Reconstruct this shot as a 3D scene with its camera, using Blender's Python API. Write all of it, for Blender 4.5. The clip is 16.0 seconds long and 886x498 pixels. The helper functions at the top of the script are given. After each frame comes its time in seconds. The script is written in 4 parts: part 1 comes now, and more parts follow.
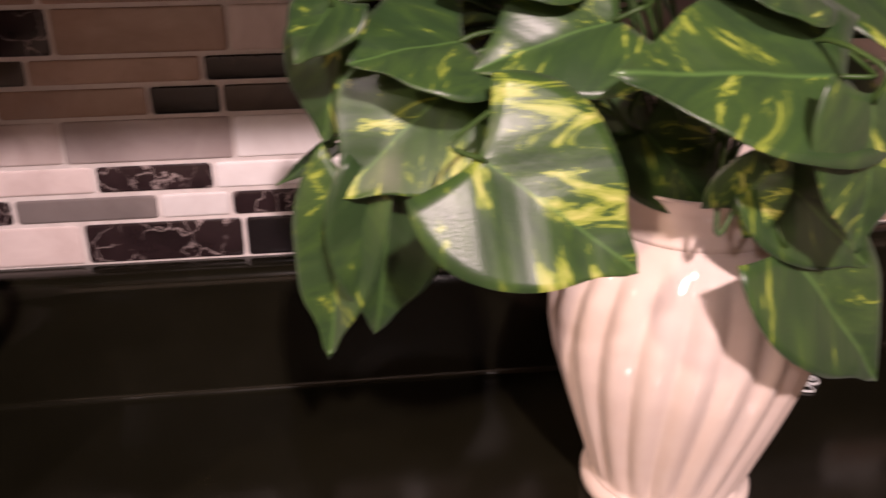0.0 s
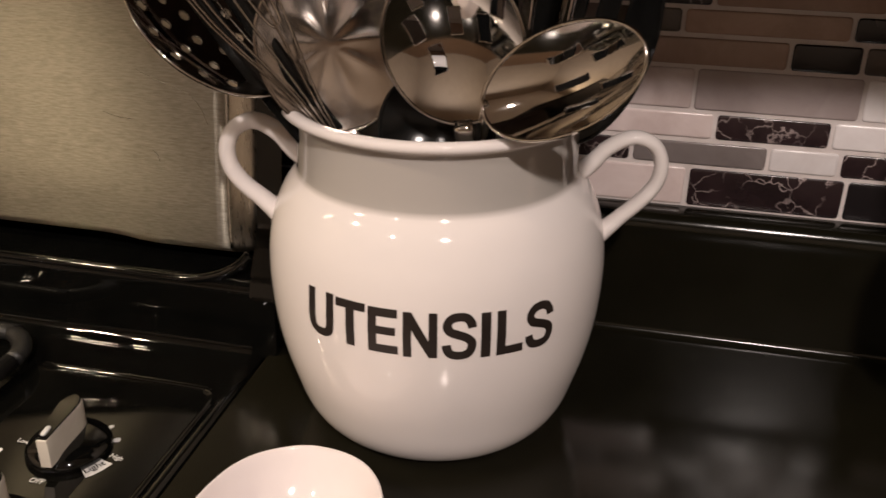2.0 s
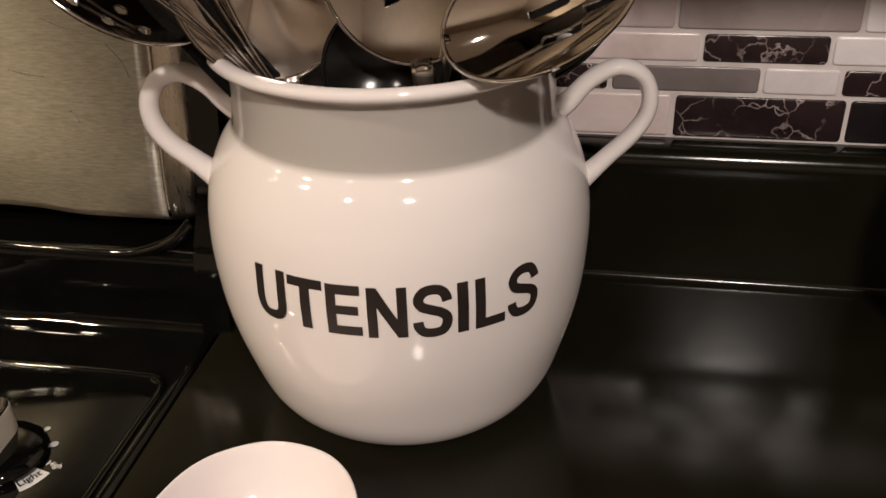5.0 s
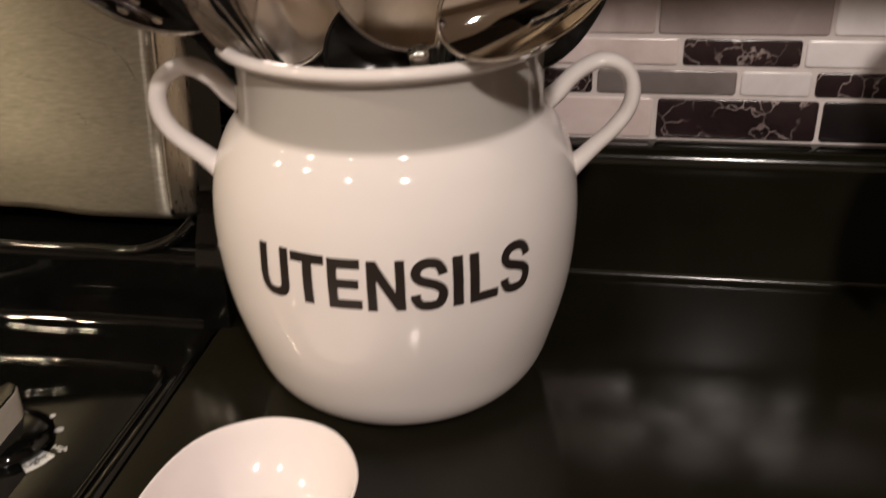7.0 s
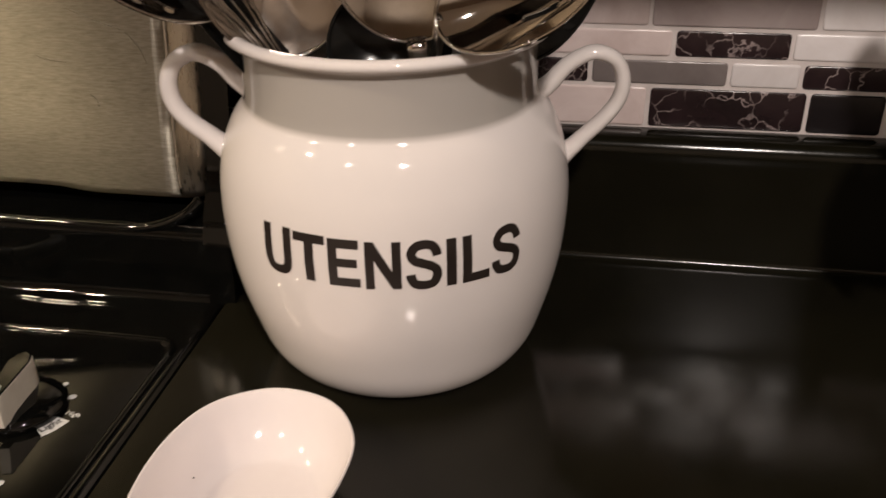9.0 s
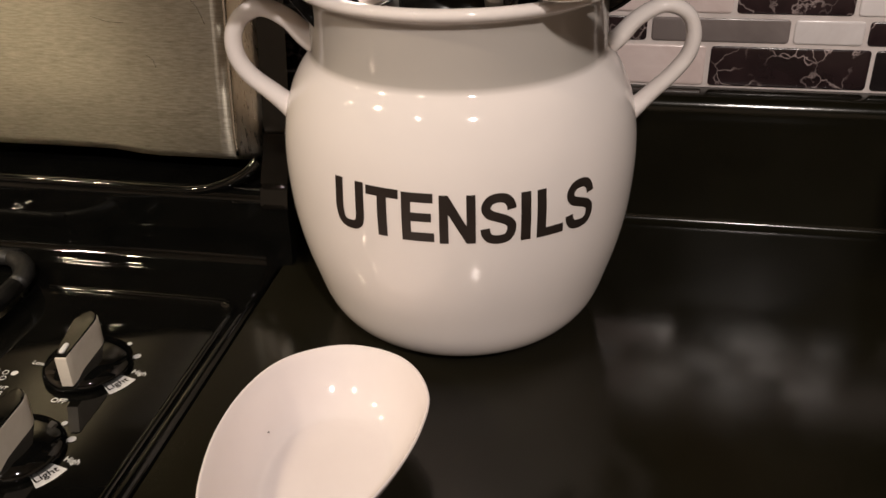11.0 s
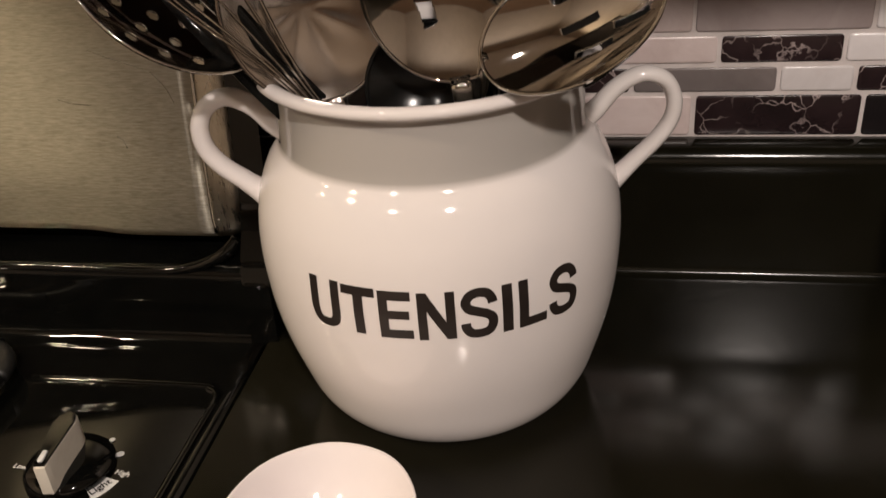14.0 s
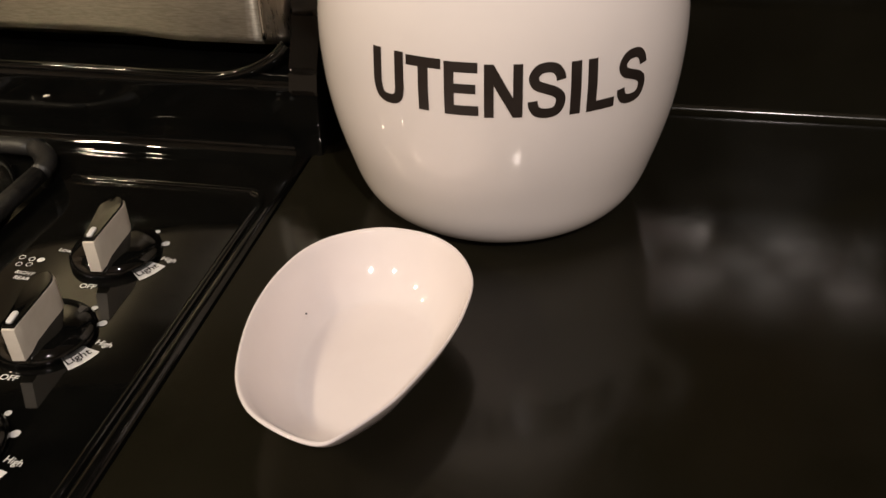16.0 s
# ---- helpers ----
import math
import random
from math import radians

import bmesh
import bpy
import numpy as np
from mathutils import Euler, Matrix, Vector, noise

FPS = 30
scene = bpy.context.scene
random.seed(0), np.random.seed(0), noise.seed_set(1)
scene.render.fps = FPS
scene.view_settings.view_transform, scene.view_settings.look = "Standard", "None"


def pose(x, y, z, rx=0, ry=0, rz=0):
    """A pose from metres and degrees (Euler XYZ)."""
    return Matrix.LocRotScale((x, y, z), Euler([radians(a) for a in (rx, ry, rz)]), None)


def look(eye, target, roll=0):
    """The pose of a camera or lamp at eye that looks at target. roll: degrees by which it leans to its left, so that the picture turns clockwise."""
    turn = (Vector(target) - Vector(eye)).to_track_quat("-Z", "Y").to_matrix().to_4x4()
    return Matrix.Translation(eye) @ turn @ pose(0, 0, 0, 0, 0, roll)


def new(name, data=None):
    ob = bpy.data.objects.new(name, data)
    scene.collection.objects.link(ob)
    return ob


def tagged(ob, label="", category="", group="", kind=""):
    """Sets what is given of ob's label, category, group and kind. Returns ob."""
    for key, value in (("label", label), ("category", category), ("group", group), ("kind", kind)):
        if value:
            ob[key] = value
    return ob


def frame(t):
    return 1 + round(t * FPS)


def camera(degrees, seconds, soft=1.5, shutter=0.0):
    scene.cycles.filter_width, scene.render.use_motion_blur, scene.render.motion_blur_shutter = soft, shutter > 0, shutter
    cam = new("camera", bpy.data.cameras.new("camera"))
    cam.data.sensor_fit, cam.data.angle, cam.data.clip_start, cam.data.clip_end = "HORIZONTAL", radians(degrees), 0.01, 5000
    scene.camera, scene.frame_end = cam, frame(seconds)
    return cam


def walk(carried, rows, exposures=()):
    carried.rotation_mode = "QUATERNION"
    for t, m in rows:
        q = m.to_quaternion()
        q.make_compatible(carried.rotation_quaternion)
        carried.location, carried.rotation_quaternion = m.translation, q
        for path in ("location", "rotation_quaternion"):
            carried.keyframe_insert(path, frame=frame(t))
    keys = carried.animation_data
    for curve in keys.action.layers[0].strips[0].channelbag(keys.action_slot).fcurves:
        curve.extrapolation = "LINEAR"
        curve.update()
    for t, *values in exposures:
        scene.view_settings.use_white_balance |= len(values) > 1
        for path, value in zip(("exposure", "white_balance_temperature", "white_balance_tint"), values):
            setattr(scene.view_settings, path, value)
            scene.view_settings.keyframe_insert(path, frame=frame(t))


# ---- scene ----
cam = camera(51.8, 16.0, 1.5, 0.4)
PATH = [
    (0, (0.1912, -0.6234, 0.3895), (0.4015, 1.1800, -0.4498), -0.36),
    (0.5, (0.1285, -0.6253, 0.3873), (0.1182, 1.1950, -0.4552), -0.70),
    (1, (0.0475, -0.6338, 0.3817), (-0.1104, 1.1800, -0.4574), 0.10),
    (1.5, (0.0092, -0.6521, 0.3748), (-0.2913, 1.1280, -0.4846), 0.51),
    (2, (-0.0283, -0.6760, 0.3771), (-0.4351, 1.0810, -0.4944), 0.71),
    (2.5, (-0.0420, -0.6746, 0.3820), (-0.4640, 1.0710, -0.5147), 0.86),
    (3, (-0.0626, -0.6844, 0.3370), (-0.4775, 1.0330, -0.6235), 1.61),
    (3.5, (-0.0692, -0.6572, 0.3038), (-0.4716, 1.0120, -0.7473), 1.36),
    (4, (-0.0650, -0.6343, 0.3240), (-0.4264, 1.0370, -0.7362), 0.75),
    (4.5, (-0.0527, -0.6078, 0.3601), (-0.3974, 1.0770, -0.6819), -1.24),
    (6.8, (-0.0341, -0.6327, 0.3551), (-0.3327, 1.1240, -0.5459), -1.99),
    (7, (-0.0415, -0.6453, 0.3404), (-0.3411, 1.1000, -0.5715), -1.67),
    (7.5, (-0.0502, -0.6607, 0.3276), (-0.3438, 1.0670, -0.6107), -0.03),
    (8, (-0.0304, -0.6324, 0.3517), (-0.3208, 1.0920, -0.6000), -0.44),
    (8.5, (-0.0143, -0.6351, 0.3617), (-0.2850, 1.0940, -0.5798), -0.43),
    (9, (-0.0320, -0.6657, 0.3536), (-0.3406, 1.0550, -0.5981), -0.98),
    (9.5, (-0.0500, -0.6720, 0.3521), (-0.3739, 1.0460, -0.6276), -0.95),
    (10, (-0.0572, -0.6748, 0.3392), (-0.3809, 1.0370, -0.6249), -1.02),
    (12.5, (-0.0651, -0.6694, 0.3425), (-0.4191, 1.0070, -0.6900), -2.82),
    (13, (-0.0566, -0.6562, 0.3693), (-0.4077, 1.0280, -0.6470), -3.29),
    (13.5, (-0.0544, -0.6356, 0.3885), (-0.4086, 1.0610, -0.6137), -4.17),
    (14, (-0.0538, -0.6324, 0.3747), (-0.4057, 1.0670, -0.6228), -4.74),
    (14.5, (-0.0701, -0.6565, 0.3444), (-0.4322, 1.0380, -0.6549), -4.38),
    (15, (-0.0871, -0.6692, 0.3079), (-0.4449, 0.9920, -0.7599), -3.32),
    (15.5, (-0.0830, -0.6701, 0.3000), (-0.4305, 0.9690, -0.8071), -2.74),
    (16, (-0.0808, -0.6724, 0.3058), (-0.4350, 0.9560, -0.8266), -2.08),
]
walk(cam, [(t, look(eye, target, roll)) for t, eye, target, roll in PATH],
     [(0.0, 1.30, 6700, 32.0), (0.5, 1.46, 6700, 32.0), (1.0, 1.0, 6700, 28.0), (1.5, 0.64, 6650, 21.0), (2.0, 0.49, 6550, 14.0), (4.0, 0.45, 6500, 11.0), (16.0, 0.39, 6500, 10.5)])

# ---- world, lamps ----
world = bpy.data.worlds.new("night_room")
scene.world = world
world.use_nodes = True
world.node_tree.nodes["Background"].inputs[0].default_value = (0.9, 0.75, 0.6, 1)
world.node_tree.nodes["Background"].inputs[1].default_value = 0.01


def can(where, watts, colour, radius, name="ceiling_bulb", cone=155, blend=0.25):
    """A recessed lamp that shines downwards in a wide cone."""
    data = bpy.data.lights.new(name, "SPOT")
    data.energy, data.color, data.shadow_soft_size, data.spot_size, data.spot_blend = watts, colour, radius, radians(cone), blend
    ob = new(name, data)
    ob.location = where
    return ob


# ceiling lamps of the room, and the two warm bulbs under the range hood
CEILING_LIGHT = (1.0, 0.885, 0.80)
can((0.37, -1.64, 1.45), 74.0, CEILING_LIGHT, 0.05)
can((-0.75, -1.70, 1.45), 16.0, CEILING_LIGHT, 0.045)
can((-1.50, -1.10, 1.45), 37.0, (1.0, 0.81, 0.58), 0.045)
for dx in (-0.05, 0.05):
    can((-0.74 + dx, -0.34, 0.470), 2.2, (1.0, 0.83, 0.56), 0.009, "hood_bulb", 136, 0.8)


# ---- materials ----
def nodes_of(name):
    m = bpy.data.materials.new(name)
    m.use_nodes = True
    t = m.node_tree
    return m, t, t.nodes["Principled BSDF"]


def add(t, kind, **inputs):
    n = t.nodes.new(kind)
    for key, value in inputs.items():
        n.inputs[key.replace("_", " ")].default_value = value
    return n


def ramp(t, stops):
    r = t.nodes.new("ShaderNodeValToRGB")
    e = r.color_ramp.elements
    while len(e) < len(stops):
        e.new(0.5)
    for i, (p, c) in enumerate(stops):
        e[i].position, e[i].color = p, (*c, 1)
    return r


def surface(name, low, high, rough=0.5, metal=0.0, scale=30.0, bump=0.0, bump_scale=200.0, rough_var=0.08, coat=0.0, stretch=(1, 1, 1), spec=0.5):
    """A grainy material: two colours mixed by noise at two scales, roughness that varies, and a fine bump."""
    m, t, b = nodes_of(name)
    L = t.links.new
    tc = t.nodes.new("ShaderNodeTexCoord")
    mp = add(t, "ShaderNodeMapping", Scale=stretch)
    L(tc.outputs["Object"], mp.inputs["Vector"])
    n1 = add(t, "ShaderNodeTexNoise", Scale=scale, Detail=5.0, Roughness=0.6)
    n2 = add(t, "ShaderNodeTexNoise", Scale=bump_scale, Detail=3.0)
    for n in (n1, n2):
        L(mp.outputs["Vector"], n.inputs["Vector"])
    r = ramp(t, ((0.3, low), (0.7, high)))
    L(n1.outputs["Fac"], r.inputs["Fac"])
    L(r.outputs["Color"], b.inputs["Base Color"])
    mr = add(t, "ShaderNodeMapRange", From_Min=0.3, From_Max=0.7, To_Min=max(0.02, rough - rough_var), To_Max=rough + rough_var)
    L(n1.outputs["Fac"], mr.inputs["Value"])
    L(mr.outputs["Result"], b.inputs["Roughness"])
    b.inputs["Metallic"].default_value = metal
    b.inputs["Coat Weight"].default_value = coat
    b.inputs["Coat Roughness"].default_value = 0.05
    b.inputs["Specular IOR Level"].default_value = spec
    if bump:
        bp = add(t, "ShaderNodeBump", Strength=bump, Distance=0.001)
        L(n2.outputs["Fac"], bp.inputs["Height"])
        L(bp.outputs["Normal"], b.inputs["Normal"])
    return m


def tile_stone(name, low, high, scale=22.0):
    """Cloudy stone print under clear gel; each tile takes another part of the print."""
    m, t, b = nodes_of(name)
    L = t.links.new
    tc, oi = t.nodes.new("ShaderNodeTexCoord"), t.nodes.new("ShaderNodeObjectInfo")
    sh = add(t, "ShaderNodeVectorMath")
    mu = add(t, "ShaderNodeMath")
    mu.operation = "MULTIPLY"
    mu.inputs[1].default_value = 37.0
    L(oi.outputs["Random"], mu.inputs[0])
    L(tc.outputs["Object"], sh.inputs[0])
    L(mu.outputs[0], sh.inputs[1])
    n1 = add(t, "ShaderNodeTexNoise", Scale=scale, Detail=6.0, Roughness=0.65, Distortion=0.8)
    L(sh.outputs[0], n1.inputs["Vector"])
    r = ramp(t, ((0.25, low), (0.75, high)))
    L(n1.outputs["Fac"], r.inputs["Fac"])
    hs = add(t, "ShaderNodeHueSaturation")
    mr = add(t, "ShaderNodeMapRange", To_Min=0.86, To_Max=1.1)
    L(oi.outputs["Random"], mr.inputs["Value"])
    L(mr.outputs["Result"], hs.inputs["Value"])
    L(r.outputs["Color"], hs.inputs["Color"])
    L(hs.outputs["Color"], b.inputs["Base Color"])
    b.inputs["Roughness"].default_value = 0.22
    n2 = add(t, "ShaderNodeTexNoise", Scale=60.0, Detail=2.0)
    bp = add(t, "ShaderNodeBump", Strength=0.25, Distance=0.001)
    L(sh.outputs[0], n2.inputs["Vector"])
    L(n2.outputs["Fac"], bp.inputs["Height"])
    L(bp.outputs["Normal"], b.inputs["Normal"])
    return m, t, b, sh


def tile_marble(name):
    """Dark brown-black marble print with pale branching veins."""
    m, t, b, sh = tile_stone(name, (0.012, 0.007, 0.008), (0.035, 0.02, 0.022))
    L = t.links.new
    nz = add(t, "ShaderNodeTexNoise", Scale=45.0, Detail=4.0)
    L(sh.outputs[0], nz.inputs["Vector"])
    mx = add(t, "ShaderNodeMix")
    mx.data_type = "VECTOR"
    mx.inputs["Factor"].default_value = 0.035
    L(sh.outputs[0], mx.inputs["A"])
    L(nz.outputs["Color"], mx.inputs["B"])
    vo = add(t, "ShaderNodeTexVoronoi", Scale=48.0)
    vo.feature = "DISTANCE_TO_EDGE"
    L(mx.outputs["Result"], vo.inputs["Vector"])
    rv = ramp(t, ((0.0, (1, 1, 1)), (0.034, (0, 0, 0))))
    L(vo.outputs["Distance"], rv.inputs["Fac"])
    nm = add(t, "ShaderNodeTexNoise", Scale=26.0, Detail=2.0)
    L(sh.outputs[0], nm.inputs["Vector"])
    rm = ramp(t, ((0.42, (0, 0, 0)), (0.58, (1, 1, 1))))
    L(nm.outputs["Fac"], rm.inputs["Fac"])
    mu = add(t, "ShaderNodeMath")
    mu.operation = "MULTIPLY"
    L(rv.outputs["Color"], mu.inputs[0])
    L(rm.outputs["Color"], mu.inputs[1])
    mc = add(t, "ShaderNodeMix", )
    mc.data_type = "RGBA"
    L(mu.outputs[0], mc.inputs["Factor"])
    L(b.inputs["Base Color"].links[0].from_socket, mc.inputs[6])
    mc.inputs[7].default_value = (0.42, 0.34, 0.33, 1)
    L(mc.outputs[2], b.inputs["Base Color"])
    return m


def leaf_material(name):
    """Satin artificial leaf: dark green with yellow-green flecks that run along the side veins, and a pale midrib."""
    m, t, b = nodes_of(name)
    L = t.links.new
    tc, oi, sx = t.nodes.new("ShaderNodeTexCoord"), t.nodes.new("ShaderNodeObjectInfo"), t.nodes.new("ShaderNodeSeparateXYZ")
    L(tc.outputs["Object"], sx.inputs[0])

    def calc(op, a, c):
        n = t.nodes.new("ShaderNodeMath")
        n.operation = op
        for i, v in enumerate((a, c)):
            if isinstance(v, (int, float)):
                n.inputs[i].default_value = v
            elif v is not None:
                L(v, n.inputs[i])
        return n.outputs[0]

    ax = calc("ABSOLUTE", sx.outputs["X"], None)
    along = calc("SUBTRACT", sx.outputs["Y"], calc("MULTIPLY", ax, 0.9))
    side = calc("MULTIPLY", calc("SIGN", sx.outputs["X"], None), 3.0)
    cv = t.nodes.new("ShaderNodeCombineXYZ")
    L(calc("ADD", calc("MULTIPLY", along, 4.6), calc("MULTIPLY", oi.outputs["Random"], 50.0)), cv.inputs[0])
    L(calc("MULTIPLY", ax, 3.0), cv.inputs[1])
    L(side, cv.inputs[2])
    n1 = add(t, "ShaderNodeTexNoise", Scale=0.8, Detail=7.0, Roughness=0.62, Distortion=0.8)
    L(cv.outputs[0], n1.inputs["Vector"])
    # some leaves carry far more yellow than others
    amount = add(t, "ShaderNodeMapRange", To_Min=-0.05, To_Max=0.035)
    L(oi.outputs["Random"], amount.inputs["Value"])
    f = calc("ADD", n1.outputs["Fac"], amount.outputs["Result"])
    r = ramp(t, ((0.0, (0.012, 0.032, 0.009)), (0.44, (0.022, 0.055, 0.015)), (0.575, (0.038, 0.085, 0.017)), (0.61, (0.22, 0.29, 0.035)), (0.72, (0.52, 0.52, 0.16))))
    L(f, r.inputs["Fac"])
    rib = ramp(t, ((0.0, (1, 1, 1)), (0.014, (0, 0, 0))))
    L(ax, rib.inputs["Fac"])
    mc = t.nodes.new("ShaderNodeMix")
    mc.data_type = "RGBA"
    L(calc("MULTIPLY", rib.outputs["Color"], 0.45), mc.inputs["Factor"])
    L(r.outputs["Color"], mc.inputs[6])
    mc.inputs[7].default_value = (0.12, 0.26, 0.06, 1)
    L(mc.outputs[2], b.inputs["Base Color"])
    b.inputs["Roughness"].default_value = 0.36
    b.inputs["Sheen Weight"].default_value = 0.12
    wv = add(t, "ShaderNodeMath")
    wv.operation = "SINE"
    L(calc("MULTIPLY", along, 52.0), wv.inputs[0])
    n2 = add(t, "ShaderNodeTexNoise", Scale=60.0, Detail=3.0)
    L(tc.outputs["Object"], n2.inputs["Vector"])
    hgt = calc("ADD", calc("MULTIPLY", wv.outputs[0], 0.25), n2.outputs["Fac"])
    bp = add(t, "ShaderNodeBump", Strength=0.05, Distance=0.01)
    L(hgt, bp.inputs["Height"])
    L(bp.outputs["Normal"], b.inputs["Normal"])
    return m


M_COUNTER = surface("black_laminate", (0.0068, 0.0060, 0.0033), (0.0098, 0.0087, 0.0052), 0.15, 0, 13, 0.05, 140, 0.03, spec=0.36)
M_GLAZE = surface("white_glaze", (0.80, 0.745, 0.72), (0.84, 0.785, 0.765), 0.07, 0, 6, 0.01, 40, 0.01)
M_PINK = surface("blush_white_glaze", (0.80, 0.725, 0.715), (0.85, 0.785, 0.775), 0.065, 0, 14, 0.02, 60, 0.01)
M_PEARL = surface("cream_pearl_glaze", (0.76, 0.61, 0.54), (0.84, 0.71, 0.65), 0.075, 0, 16, 0.02, 60, 0.02)
M_ENAMEL = surface("black_enamel", (0.002, 0.002, 0.0018), (0.004, 0.004, 0.0035), 0.045, 0, 25, 0.02, 300, 0.015)
M_STEEL_B = surface("brushed_stainless", (0.37, 0.34, 0.275), (0.56, 0.52, 0.44), 0.44, 1.0, 150, 0.07, 420, 0.08, stretch=(0.8, 1, 6))
nt = M_STEEL_B.node_tree
tg = nt.nodes.new("ShaderNodeTangent")
tg.direction_type = "UV_MAP"
nt.links.new(tg.outputs[0], nt.nodes["Principled BSDF"].inputs["Tangent"])
nt.nodes["Principled BSDF"].inputs["Anisotropic"].default_value = 0.85
nt.nodes["Principled BSDF"].inputs["Anisotropic Rotation"].default_value = 0.25
M_ROLLED = surface("rolled_steel", (0.50, 0.45, 0.37), (0.60, 0.55, 0.46), 0.30, 1.0, 90, 0.05, 400, 0.06, stretch=(6, 6, 0.6))
M_STEEL = surface("polished_steel", (0.56, 0.53, 0.49), (0.66, 0.63, 0.59), 0.055, 1.0, 30, 0.02, 200, 0.05)
M_EDGE = surface("edge_steel", (0.55, 0.52, 0.48), (0.62, 0.6, 0.56), 0.16, 1.0, 30, 0.03, 200, 0.05)
M_LADLE = surface("brushed_ladle_steel", (0.46, 0.41, 0.37), (0.56, 0.51, 0.46), 0.20, 1.0, 30, 0.04, 200, 0.06)
M_NYLON = surface("black_nylon", (0.004, 0.004, 0.004), (0.007, 0.007, 0.0065), 0.16, 0, 40, 0.05, 300, 0.06, spec=0.3)
M_INK = surface("black_print", (0.008, 0.007, 0.007), (0.014, 0.012, 0.012), 0.28, 0, 60, 0, 200, 0.04)
M_LETTER = surface("dark_letter", (0.016, 0.011, 0.009), (0.026, 0.019, 0.016), 0.42, 0, 60, 0, 200, 0.05)
M_WHITE_PRINT = surface("white_print", (0.62, 0.62, 0.62), (0.74, 0.74, 0.74), 0.4, 0, 300, 0, 200, 0.05)
M_GREY_BAND = surface("grey_knob_metal", (0.58, 0.53, 0.45), (0.66, 0.61, 0.53), 0.42, 0.1, 80, 0.05, 500, 0.06)
M_GROUT = surface("white_grout", (0.64, 0.57, 0.55), (0.74, 0.68, 0.66), 0.6, 0, 50, 0.2, 400, 0.08)
M_WALL = surface("beige_paint", (0.42, 0.355, 0.29), (0.47, 0.40, 0.33), 0.7, 0, 6, 0.1, 300, 0.05)
M_CEIL = surface("white_ceiling", (0.72, 0.69, 0.65), (0.78, 0.75, 0.71), 0.8, 0, 6, 0.1, 200, 0.05)
M_FLOOR = surface("brown_floor", (0.10, 0.06, 0.035), (0.17, 0.10, 0.06), 0.4, 0, 6, 0.1, 60, 0.08, stretch=(1, 8, 1))
M_WOOD = surface("dark_wood", (0.02, 0.011, 0.006), (0.04, 0.022, 0.012), 0.4, 0, 8, 0.1, 80, 0.08, stretch=(8, 8, 1))
M_IRON = surface("cast_iron", (0.010, 0.010, 0.010), (0.020, 0.019, 0.018), 0.45, 0.2, 90, 0.3, 500, 0.1)
M_STEM = surface("green_stem", (0.02, 0.05, 0.01), (0.05, 0.10, 0.02), 0.5, 0, 60, 0.1, 300, 0.08)
M_LEAF = leaf_material("variegated_leaf")
T_WHITE = tile_stone("tile_white", (0.74, 0.68, 0.67), (0.90, 0.86, 0.86))[0]
T_PINK = tile_stone("tile_pink", (0.62, 0.50, 0.48), (0.82, 0.71, 0.69))[0]
T_BEIGE = tile_stone("tile_beige", (0.35, 0.228, 0.175), (0.53, 0.375, 0.305))[0]
T_TAUPE = tile_stone("tile_taupe", (0.42, 0.34, 0.33), (0.56, 0.48, 0.47))[0]
T_GREY = tile_stone("tile_grey", (0.16, 0.135, 0.13), (0.22, 0.19, 0.185))[0]
T_DARKGREY = tile_stone("tile_dark_grey", (0.07, 0.055, 0.045), (0.11, 0.085, 0.07))[0]
T_BLACK = tile_stone("tile_black", (0.010, 0.008, 0.009), (0.018, 0.014, 0.015))[0]
T_MARBLE = tile_marble("tile_dark_marble")


def band_glaze():
    """White glaze with the grey band round the neck of the crock."""
    m = surface("crock_glaze", (0.80, 0.745, 0.72), (0.84, 0.785, 0.765), 0.065, 0, 6, 0.01, 40, 0.01)
    t = m.node_tree
    L = t.links.new
    b = t.nodes["Principled BSDF"]
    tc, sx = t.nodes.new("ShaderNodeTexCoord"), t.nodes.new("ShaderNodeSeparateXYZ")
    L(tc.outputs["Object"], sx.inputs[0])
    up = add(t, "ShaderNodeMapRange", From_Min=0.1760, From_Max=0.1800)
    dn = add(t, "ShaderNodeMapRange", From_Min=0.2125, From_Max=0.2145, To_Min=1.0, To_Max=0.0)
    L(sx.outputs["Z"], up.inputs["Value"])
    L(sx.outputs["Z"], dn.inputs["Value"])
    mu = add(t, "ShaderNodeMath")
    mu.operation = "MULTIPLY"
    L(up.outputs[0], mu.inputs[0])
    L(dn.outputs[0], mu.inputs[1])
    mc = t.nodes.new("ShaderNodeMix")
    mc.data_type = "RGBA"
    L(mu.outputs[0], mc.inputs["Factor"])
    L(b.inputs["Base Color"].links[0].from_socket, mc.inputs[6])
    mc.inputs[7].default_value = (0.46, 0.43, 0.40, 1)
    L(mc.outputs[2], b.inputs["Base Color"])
    return m


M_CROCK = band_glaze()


# ---- mesh helpers ----
def mesh_from(name, bm, material, smooth=True):
    me = bpy.data.meshes.new(name)
    bmesh.ops.recalc_face_normals(bm, faces=bm.faces)
    bm.to_mesh(me)
    bm.free()
    for p in me.polygons:
        p.use_smooth = smooth
    me.materials.append(material)
    return me


def part(name, bm, material, parent=None, label="", smooth=True):
    ob = new(name, mesh_from(name, bm, material, smooth))
    ob.parent = parent
    if label:
        tagged(ob, label)
    return ob


def thing(name, where=(0, 0, 0), label="", category="", group="", kind="", rz=0.0):
    ob = new(name)
    ob.location = where
    ob.rotation_euler = (0, 0, radians(rz))
    ob.empty_display_size = 0.02
    return tagged(ob, label, category, group, kind)


